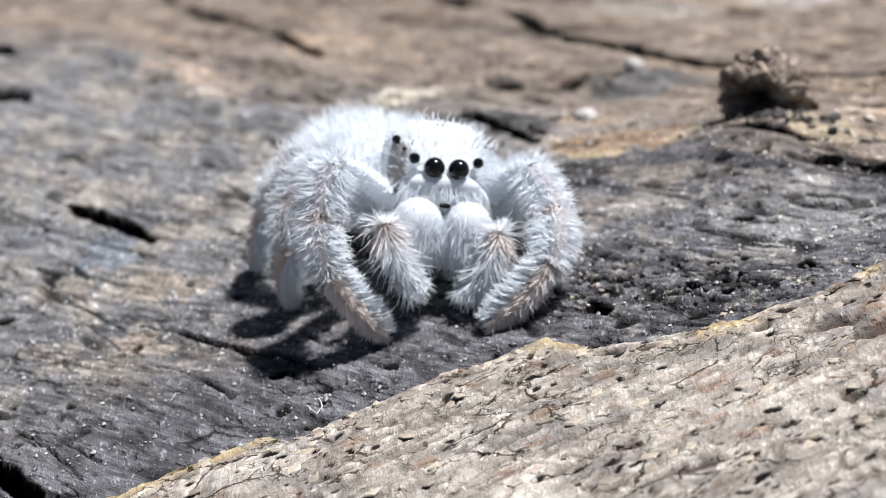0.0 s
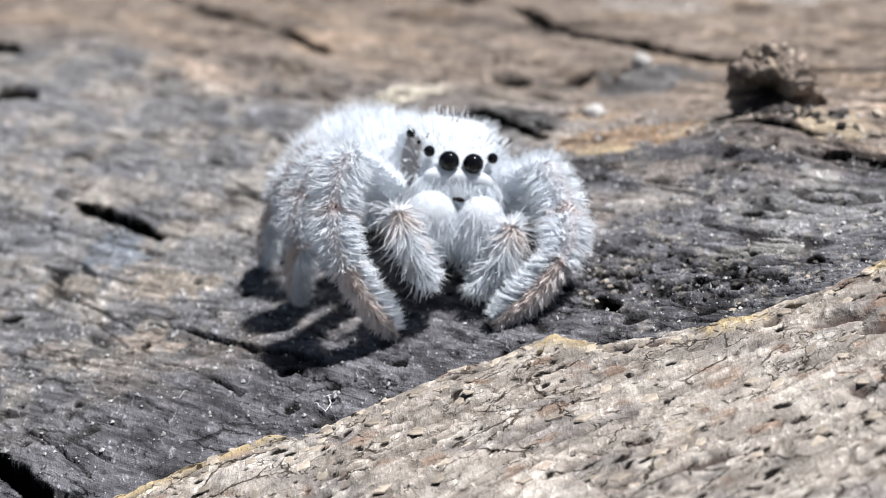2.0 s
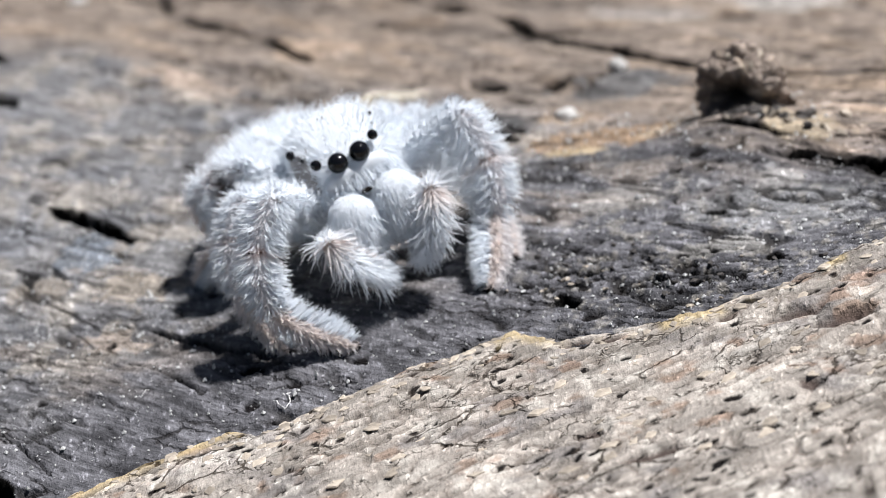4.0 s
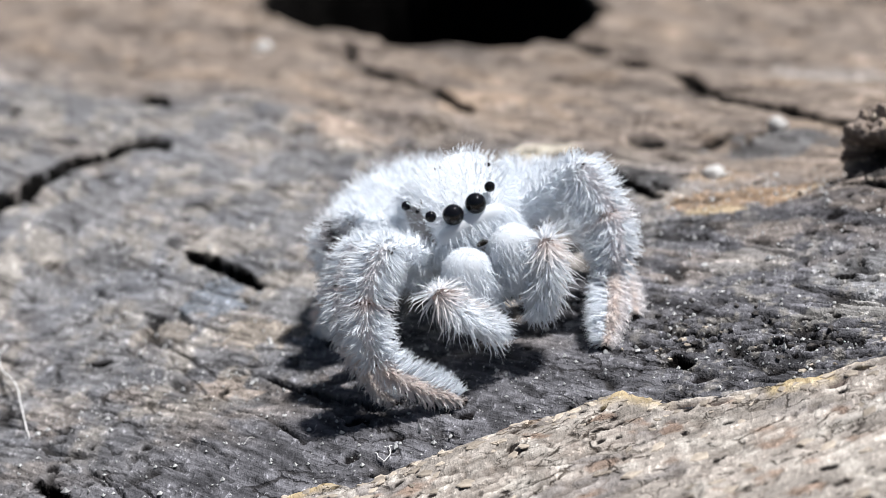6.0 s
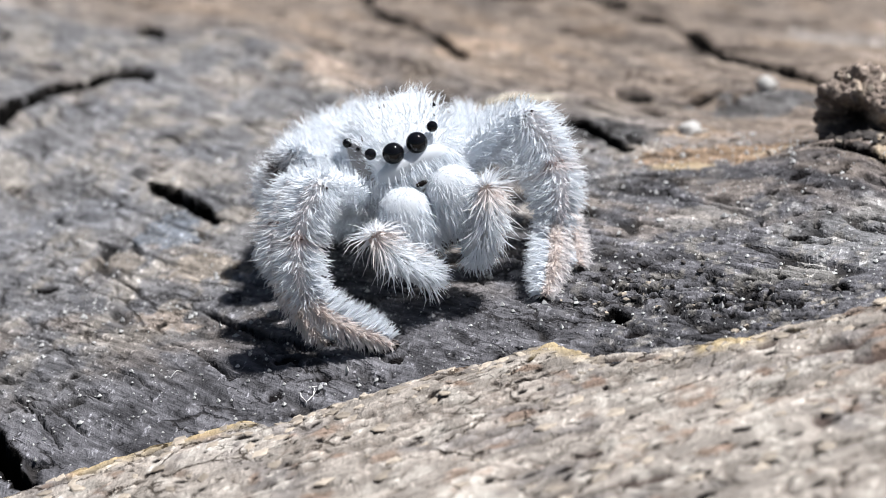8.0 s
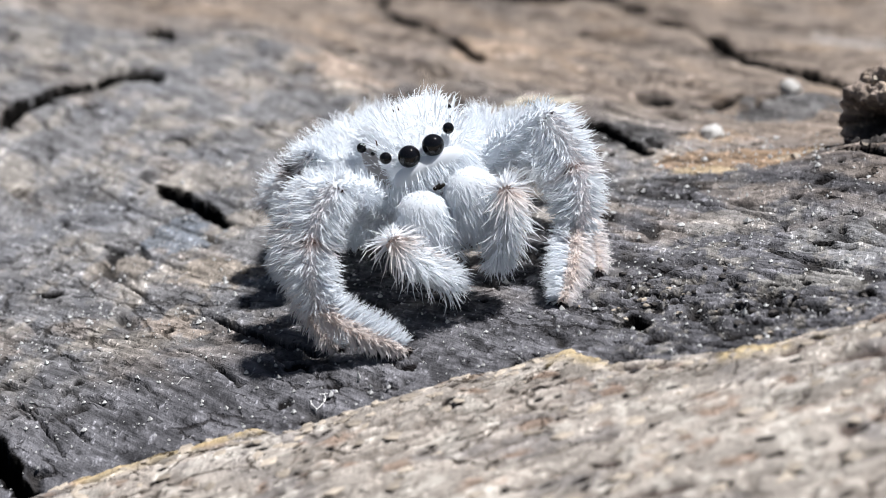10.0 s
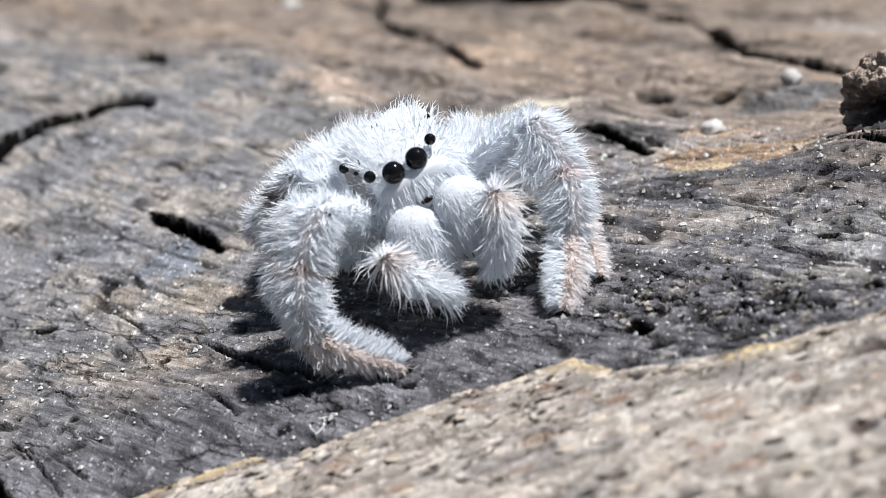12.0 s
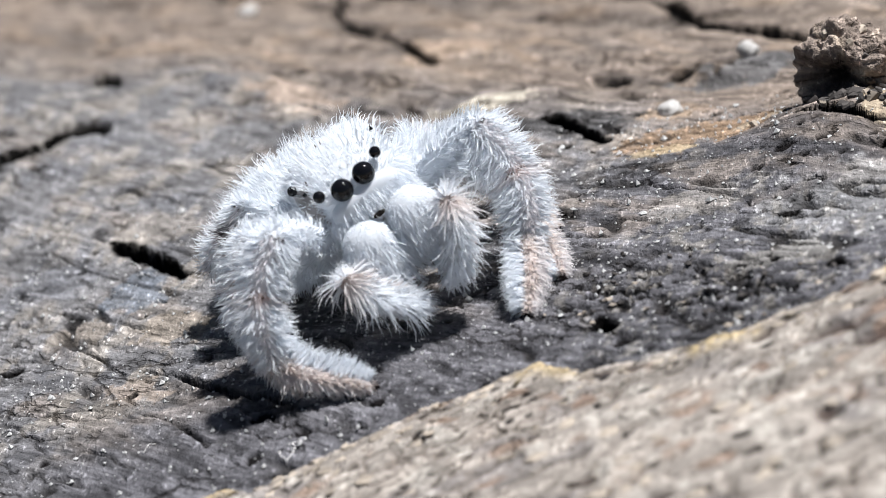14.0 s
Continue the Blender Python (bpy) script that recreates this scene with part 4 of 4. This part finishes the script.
# side, hip, thickness, hairs, bare knee; then knee, ankle and the foot's place on the wood, before and after the turn; the way the shin's ridge looks
LEGS = [
    (-1, (-1.4, 1.5, 2.9), 0.48, 2400, False, (-4.05, -0.90, 5.25), (-3.80, -2.90, 1.88), (-2.13, -2.35), (-3.10, -1.10, 5.75), (-5.05, -2.39, 2.60), (-2.22, -3.15), (-0.30, -0.90, 0.25)),
    (1, (1.4, 1.7, 2.9), 0.54, 2700, False, (2.89, -0.06, 5.17), (3.23, -3.20, 2.95), (1.17, -2.95), (4.12, 0.89, 4.44), (3.67, -0.51, 0.62), (2.55, -1.00), (0.30, -0.90, 0.35)),
    (-1, (-1.5, 2.5, 2.9), 0.48, 1800, False, (-4.40, 1.40, 4.40), (-5.02, 0.52, 1.28), (-5.70, 1.90), (-3.50, 1.20, 5.10), (-5.40, 0.20, 2.70), (-4.60, -2.50), (-0.60, -0.70, 0.35)),
    (1, (1.5, 2.5, 2.9), 0.48, 1800, False, (3.30, 2.30, 4.30), (4.40, 2.20, 2.10), (4.42, 0.90), (3.74, 3.30, 3.40), (4.20, 2.40, 0.60), (3.50, 1.20), (0.60, -0.70, 0.35)),
    (-1, (-1.5, 3.3, 2.8), 0.44, 1400, True, (-5.00, 2.80, 3.50), (-5.55, 4.60, 0.85), (-6.96, 5.40), (-3.30, 3.60, 3.70), (-5.20, 4.60, 1.90), (-8.20, 4.60), (-0.75, -0.55, 0.35)),
    (1, (1.5, 3.3, 2.8), 0.44, 1400, False, (3.40, 3.90, 3.60), (4.40, 4.30, 1.40), (4.60, 4.60), (3.30, 4.40, 3.10), (3.90, 5.20, 1.00), (3.00, 5.40), (0.75, -0.55, 0.35)),
    (-1, (-1.4, 4.0, 2.7), 0.44, 1400, False, (-3.20, 5.30, 3.10), (-4.70, 7.20, 1.40), (-5.80, 8.20), (-3.00, 5.20, 3.80), (-4.60, 6.60, 2.40), (-6.60, 6.60), (-0.80, -0.30, 0.50)),
    (1, (1.4, 4.0, 2.7), 0.44, 1400, False, (2.70, 5.20, 2.90), (4.00, 7.00, 1.30), (4.40, 8.60), (2.60, 5.20, 2.60), (3.40, 7.00, 1.00), (1.60, 9.20), (0.80, -0.30, 0.50)),
]


def span_of(p, q):
    return (Vector(p) - Vector(q)).length


legs = []
for side, hip, thick, many, bare, knee, ankle, foot, knee_b, ankle_b, foot_b, ridge in LEGS:
    thigh = 0.5 * (span_of(hip, knee) + span_of(hip, knee_b))
    shin = 0.5 * (span_of(knee, ankle) + span_of(knee_b, ankle_b))
    last = 3.08 if len(legs) < 2 else 2.9
    upper = part("leg", build_thigh(thigh, thick, many, side).mesh("leg"), spider, "thick white furry leg")
    lower = part("lower_leg", build_tibia(shin, thick, many, side, bare).mesh("lower_leg"), upper, "bristly shin with tufts of white hair and rosy joints")
    toe = part("foot", build_foot(last, thick, many, side).mesh("foot"), upper, "rosy tapering foot with a white fringe and dark tip")
    legs.append((upper, lower, toe, (thigh, shin, last)))


# ---- loose and grown things on the wood ----
def rough_ball(radii, seed, lump=0.3, nu=28, nv=18, freq=1.6):
    u, w = np.meshgrid(np.linspace(0, 2 * np.pi, nu, endpoint=False), np.linspace(0, np.pi, nv))
    d = np.stack([np.sin(w) * np.cos(u), np.sin(w) * np.sin(u), np.cos(w)], -1)
    r = 1 + lump * fbm(d[..., 0] * freq + 5 * seed, d[..., 1] * freq + d[..., 2] * freq * 1.3, seed, 4, 0.6)
    p = d * r[..., None] * radii
    i = np.arange(nu * nv).reshape(nv, nu)
    j = np.roll(i, -1, axis=1)
    tris = np.concatenate([np.stack([i[:-1], i[1:], j[1:]], -1).reshape(-1, 3), np.stack([i[:-1], j[1:], j[:-1]], -1).reshape(-1, 3)])
    return p.reshape(-1, 3), tris


def build_knot():
    """A weathered stump of a twig with a hollow in its side."""
    p, tris = rough_ball(np.array((1.9, 1.6, 1.75)), 5, 0.30, 110, 80, 1.8)
    d = unit(p)
    p = p * (1 + 0.13 * fbm(d[:, 0] * 7, d[:, 2] * 9 + d[:, 1] * 5, 15, 3))[:, None]
    hollow = unit(np.array((-0.42, -0.85, -0.02)))
    near = 1 - step(0.85, 1.05, np.linalg.norm((d - hollow) * (1, 1, 1.35), axis=1) * (1 + 0.25 * fbm(d[:, 0] * 6, d[:, 2] * 6, 19, 2)))
    p = p * (1 - 0.85 * near)[:, None]
    tone = np.tile((0.23, 0.185, 0.155), (len(p), 1)) * (1 + 0.7 * fbm(d[:, 0] * 5, d[:, 2] * 5 + d[:, 1] * 3, 16, 4))[:, None]
    tone = lerp(tone, (0.46, 0.37, 0.29), step(0.1, 0.5, fbm(d[:, 0] * 4 + 3, d[:, 2] * 4, 17, 3)))
    # the hollow's shade is painted in as black
    tone = lerp(tone, (0.02, 0.016, 0.014), near)
    return mesh_of("wood_knot", p, tris, np.clip(tone, 0.01, 0.8), [KNOT_WOOD])


knot = tagged(new("wood_knot", build_knot()), "rugged brown wood knot with a dark hollow", "wood knot")


def add_splinters():
    """Torn slivers that still stick to the knot."""
    r = np.random.default_rng(31)
    for k in range(15):
        d = unit(np.array((r.normal(0.1, 0.6), r.normal(-0.3, 0.6), abs(r.normal(0.5, 0.35)))))
        if np.linalg.norm(d - unit(np.array((-0.55, -0.75, -0.10)))) < 1.15:
            continue
        at = Vector(d * (1.75, 1.5, 1.62)) * MM
        size = r.uniform(0.45, 0.95)
        ob = part("splinter", (dark_meshes if k % 2 else crumb_meshes)[k % 5], knot)
        ob.matrix_basis = Matrix.Translation(at) @ Vector(d).to_track_quat("Z", "X").to_matrix().to_4x4() @ pose(0, 0, 0, r.normal(0, 28), r.normal(0, 28), r.uniform(0, 180)) @ Matrix.Diagonal((size, size * 0.7, size, 1))


knot.matrix_basis = pose(12.7 * MM, 11.6 * MM, (ground_at(12.7, 11.6) + 0.75) * MM)


def settle(name, radii, seed, x, y, label, category, mat, sink=0.6, lump=0.4):
    p, tris = rough_ball(np.array(radii), seed, lump)
    ob = tagged(new(name, mesh_of(name, p, tris, None, [mat])), label, category)
    ob.matrix_basis = pose(x * MM, y * MM, (ground_at(x, y) + radii[2] * (1 - sink)) * MM, 0, 0, seed * 37)
    return ob


settle("pebble", (0.42, 0.4, 0.36), 3, 8.63, 23.08, "small white pebble lying in a hollow", "pebble", STONE)
settle("pebble", (0.5, 0.4, 0.3), 4, 6.13, 15.93, "small cream pebble beside a rusty patch", "pebble", STONE)
settle("pebble", (0.45, 0.45, 0.3), 6, -17.55, 53.23, "white pebble far back on the wood", "pebble", STONE)


def build_grains():
    """Dust and sand on the grey wood."""
    n = 9500
    x, y = rng.uniform(-18, 16, n), rng.uniform(-9, 16, n)
    thick = 0.30 + 0.9 * pit_zone(x, y) + 0.3 * (fbm(x / 2, y / 2, 91, 2) > 0.1)
    ok = (rng.uniform(0, 1.2, n) < thick) & (y > np.interp(x, EDGE_X, EDGE_Y) + 0.3) & (crack_depth(x, y) < 0.05)
    x, y = x[ok], y[ok]
    z = wood_height(x, y)
    n = len(x)
    r = np.clip(rng.lognormal(-3.15, 0.55, n), 0.018, 0.16)
    octa = np.array([(1, 0, 0), (-1, 0, 0), (0, 1, 0), (0, -1, 0), (0, 0, 1), (0, 0, -1)], float)
    v = octa[None] * rng.uniform(0.55, 1.2, (n, 6, 1)) * r[:, None, None] * rng.uniform(0.6, 1.2, (n, 1, 3))
    a = rng.uniform(0, 6.28, n)
    v = np.stack([v[..., 0] * np.cos(a)[:, None] - v[..., 1] * np.sin(a)[:, None], v[..., 0] * np.sin(a)[:, None] + v[..., 1] * np.cos(a)[:, None], v[..., 2]], -1)
    v = v + np.stack([x, y, z + 0.35 * r], -1)[:, None]
    one = np.array([(0, 2, 4), (2, 1, 4), (1, 3, 4), (3, 0, 4), (2, 0, 5), (1, 2, 5), (3, 1, 5), (0, 3, 5)])
    tris = (one[None] + 6 * np.arange(n)[:, None, None]).reshape(-1, 3)
    return mesh_of("dust_grains", v.reshape(-1, 3), tris, None, [GRAIN], smooth=False)


tagged(new("dust_grains", build_grains()), "pale dust grains scattered over the grey wood", "dust", kind="stuff")


def thread(name, x, y, turn, length, rise, seed, label, thick=0.013):
    """A loose silk fibre, curled, with both ends on the wood."""
    u = np.linspace(0, 1, 26)
    px = length * (u - 0.5) + (0.12 if length < 3 else 0.03) * length * fbm(u * 3, u * 0 + seed, 101 + seed, 2)
    py = (0.22 if length < 3 else 0.05) * length * fbm(u * 2.5 + 9, u * 0 + seed, 102 + seed, 2)
    c, s = math.cos(radians(turn)), math.sin(radians(turn))
    wx, wy = x + px * c - py * s, y + px * s + py * c
    z = wood_height(wx, wy) + 0.02 + rise * np.sin(np.pi * u)
    g = Geo()
    line = np.stack([wx, wy, z], -1)
    g.tube(line, np.full(26, thick), np.ones((26, 3)), 6)
    return tagged(new(name, mesh_of(name, np.concatenate(g.v), np.concatenate(g.f), None, [SILK])), label, "fibre")


for k, (x, y, turn, length, rise) in enumerate(((-4.55, -5.6, 80, 0.9, 0.1), (-4.9, -5.8, 120, 0.6, 0.1), (-19.35, 3.47, 107, 9.1, 0.3), (-9.6, -3.6, 60, 0.6, 0.15), (-13.2, 11.3, -50, 1.2, 0.2))):
    thread("fibre", x, y, turn, length, rise, k, "fine curled white fibre lying on the wood", 0.024 if length > 4 else 0.013)


def chip_mesh(name, seed, mat, thick=0.10):
    """A thin broken flake, about a millimetre across."""
    r = np.random.default_rng(seed)
    n = 7
    a = np.sort(r.uniform(0, 2 * np.pi, n) * 0.35 + np.arange(n) / n * 2 * np.pi * 0.9)
    rad = r.uniform(0.34, 0.60, n)
    rim = np.stack([rad * np.cos(a), 0.62 * rad * np.sin(a), r.normal(0, 0.04, n)], -1)
    v = np.concatenate([rim * (0.86, 0.86, 1) + (0, 0, thick), rim, rim * 0.9 - (0, 0, thick), [(0, 0, thick * 1.15)]])
    tris = []
    for k in range(n):
        j = (k + 1) % n
        tris += [(3 * n, k, j), (k, n + k, n + j), (k, n + j, j), (n + k, 2 * n + k, 2 * n + j), (n + k, 2 * n + j, n + j)]
    return mesh_of(name, v, np.array(tris), None, [mat], smooth=False)


flake_meshes = [chip_mesh("flake", 200 + k, FLAKE) for k in range(8)]
dark_meshes = [chip_mesh("wood_chip", 300 + k, DARK_FLAKE, 0.14) for k in range(5)]
crumb_meshes = [chip_mesh("wood_chip", 400 + k, FLAKE, 0.16) for k in range(5)]


def scatter_flakes():
    """Flakes of the bark, most of them along its rim."""
    r = np.random.default_rng(21)
    for k in range(250):
        x = r.uniform(-12.5, 16)
        off = r.exponential(0.7) if k < 150 else r.uniform(0.3, 10.0)
        y = float(edge_of(np.array([x]))[0]) - 0.12 - off
        size = r.uniform(0.2, 0.6) if k < 150 else r.uniform(0.25, 0.8)
        z = float(bark_height(np.array([x]), np.array([y]))[0]) - 0.22 * math.exp(-off / 0.22) + 0.005
        ob = part("flake", flake_meshes[k % 8], bark)
        ob.matrix_basis = pose(x * MM, y * MM, z * MM, r.normal(0, 4), r.normal(-9.6, 4), r.normal(25, 30)) @ Matrix.Diagonal((size, size, size * r.uniform(0.35, 0.7), 1))


scatter_flakes()


def scatter_chips():
    """Crumbs of dark wood standing up in the pitted strip."""
    r = np.random.default_rng(22)
    for k in range(90):
        x = r.normal(7.6, 3.2)
        y = r.normal(-2.3 - 0.55 * (x - 7.6), 1.2)
        if not (2.6 < x < 15.5) or y < float(edge_of(np.array([x]))[0]) + 0.25:
            continue
        size = r.uniform(0.14, 0.42)
        ob = part("wood_chip", (crumb_meshes if k % 4 == 0 else dark_meshes)[k % 5], ground)
        ob.matrix_basis = pose(x * MM, y * MM, (ground_at(x, y) + 0.03) * MM, r.normal(0, 16), r.normal(0, 16), r.normal(-20, 25)) @ Matrix.Diagonal((size, size, size, 1))


scatter_chips()


def scatter_crumbs():
    """Crumbs of bark and wood at the foot of the knot."""
    r = np.random.default_rng(23)
    for k in range(46):
        x = r.normal(13.7, 1.1)
        y = r.normal(9.2 - 0.6 * (x - 13.7), 0.8)
        size = r.uniform(0.3, 0.8)
        ob = part("wood_chip", (dark_meshes if k % 3 else crumb_meshes)[k % 5], ground)
        ob.matrix_basis = pose(x * MM, y * MM, (ground_at(x, y) + 0.04) * MM, r.normal(0, 22), r.normal(0, 22), r.uniform(0, 180)) @ Matrix.Diagonal((size, size, size, 1))


scatter_crumbs()
add_splinters()


# ---- what moves ----
# seconds, eyes' middle in millimetres, yaw, pitch and roll in degrees
BODY = [
    (0, 0.36, 0.78, 5.16, 5.4, -0.9, 12.4),
    (0.5, 0.49, 0.85, 5.16, 5.0, -1.2, 13.5),
    (1, 0.51, 0.88, 5.14, 5.1, -1.6, 13.7),
    (1.5, 0.53, 0.90, 5.16, 5.5, -1.8, 14.1),
    (2, 0.59, 1.00, 5.14, 5.4, -2.2, 14.4),
    (2.5, -0.28, 0.97, 5.19, 6.7, -6.4, 2.7),
    (2.7, -1.23, 0.90, 5.33, 9.9, -4.0, -4.0),
    (4.8, -1.95, 0.74, 5.68, 19.1, 0.4, -18.1),
    (5, -1.91, 0.70, 5.66, 19.5, 0.7, -18.0),
    (5.5, -1.95, 0.63, 5.69, 19.3, 1.0, -17.7),
    (6, -1.92, 0.53, 5.69, 20.2, 1.4, -17.2),
    (6.5, -1.93, 0.36, 5.78, 20.9, 1.7, -17.9),
    (7, -1.98, 0.55, 5.71, 21.0, 1.5, -17.3),
    (7.5, -2.02, 0.65, 5.69, 21.1, 1.0, -17.7),
    (8, -2.05, 0.71, 5.67, 21.7, 0.5, -16.9),
    (8.5, -2.05, 0.74, 5.66, 21.4, 0.1, -17.1),
    (8.7, -2.09, 0.77, 5.67, 21.5, -0.6, -17.4),
    (10.8, -1.98, 0.88, 5.49, 23.5, -0.2, -18.7),
    (11, -1.99, 0.92, 5.48, 24.3, -0.5, -19.4),
    (11.5, -2.20, 0.81, 5.48, 24.0, 0.1, -20.4),
    (12, -2.23, 0.92, 5.47, 24.9, 0.0, -20.9),
    (12.5, -2.30, 1.01, 5.44, 26.5, -0.7, -22.5),
    (13, -2.30, 0.91, 5.48, 25.7, 0.0, -21.4),
    (13.5, -2.26, 0.84, 5.46, 25.5, 0.4, -21.2),
    (14, -2.32, 0.98, 5.40, 26.3, -0.3, -22.7),
]


def spider_pose(x, y, z, yaw, pitch, roll):
    return pose(x, y, z, pitch, roll, yaw) @ Matrix.Translation(-Vector(EYE_AT))


def aligned(origin, ahead, up):
    """A pose whose x axis points ahead and whose z axis leans up."""
    x = ahead.normalized()
    z = (up - up.dot(x) * x).normalized()
    y = z.cross(x)
    m = Matrix((x, y, z)).transposed().to_4x4()
    m.translation = origin
    return m


def reach(hip, knee, ankle, foot, lengths):
    """Bends a leg of three stiff pieces from its hip to its foothold, as near as may be to the knee and ankle given."""
    p = [hip.copy(), knee.copy(), ankle.copy(), foot.copy()]
    for _ in range(40):
        p[3] = foot.copy()
        for k in (2, 1, 0):
            p[k] = p[k + 1] + (p[k] - p[k + 1]).normalized() * lengths[k]
        p[0] = hip.copy()
        for k in (0, 1, 2):
            p[k + 1] = p[k] + (p[k + 1] - p[k]).normalized() * lengths[k]
    return p


def scaled(m):
    m = m.copy()
    m.translation *= MM
    return m


# how far each leg has stepped over to its second foothold
def stepped(t, start=2.45, end=3.6):
    f = min(max((t - start) / (end - start), 0.0), 1.0)
    return f * f * (3 - 2 * f)


# seconds and lift of the feelers in degrees, one row each side
LIFT = [(0, 0, 0), (0.5, 3, 2), (1.0, 7, 5), (1.5, 8, 6), (2.0, 4, 1), (2.5, -2, 2), (2.7, -2, 1), (3.6, -3, 0), (4.8, 1, -2), (5.0, 2, -1), (5.5, 0, 1), (6.0, 3, 3), (6.5, -4, 0), (7.0, -3, 1),
        (7.5, -3, -2), (8.0, -2, -2), (8.5, -2, -2), (11.0, 1, 0), (11.5, 4, 2), (12.0, 1, 1), (12.5, -2, 0), (14.0, -2, 0)]


def motions():
    times = sorted({row[0] for row in BODY} | {2.1, 2.2, 2.3, 2.4, 2.45, 2.6, 2.85, 3.05, 3.3, 3.6, 3.9, 9.4, 10.1})
    known = np.array(BODY)
    poses = []
    for t in times:
        row = [float(np.interp(t, known[:, 0], known[:, k])) for k in range(1, 7)]
        if 2.7 < t < 4.8:
            f = step(2.7, 3.8, np.array(t)) * 0.92 + 0.08 * (t - 2.7) / 2.1
            row = [float(a + (b - a) * f) for a, b in zip(BODY[6][1:], BODY[7][1:])]
        poses.append((t, spider_pose(*row)))
    walk(spider, [(t, scaled(m)) for t, m in poses])
    for (side, hip, thick, many, bare, knee_a, ankle_a, foot_a, knee_b, ankle_b, foot_b, ridge), (upper, lower, toe, lengths) in zip(LEGS, legs):
        rows = [], [], []
        for t, m in poses:
            f = stepped(t, 2.2, 2.6) if upper is legs[2][0] else stepped(t)
            fx, fy = (foot_a[k] + (foot_b[k] - foot_a[k]) * f for k in (0, 1))
            raised = 0.8 * math.sin(math.pi * f)
            foot = m.inverted() @ Vector((fx, fy, ground_at(fx, fy) + 0.12 + raised))
            hip_at, knee, ankle, foot = reach(Vector(hip), Vector(knee_a).lerp(Vector(knee_b), f), Vector(ankle_a).lerp(Vector(ankle_b), f), foot, lengths)
            out = Vector(ridge)
            up_m = aligned(hip_at, knee - hip_at, Vector((0, 0, 1)))
            rows[0].append((t, scaled(up_m)))
            rows[1].append((t, scaled(up_m.inverted() @ aligned(knee, ankle - knee, out))))
            rows[2].append((t, scaled(up_m.inverted() @ aligned(ankle, foot - ankle, out + Vector((0, 0, 0.5))))))
        for piece, keys in zip((upper, lower, toe), rows):
            walk(piece, keys)
    for k, side in ((1, -1), (2, 1)):
        x, y, z = PALP_AT[side]
        walk(palps[side], [(row[0], pose(x * MM, y * MM, z * MM, -row[k], 9 * stepped(row[0]) * (side > 0), 0)) for row in LIFT])


motions()
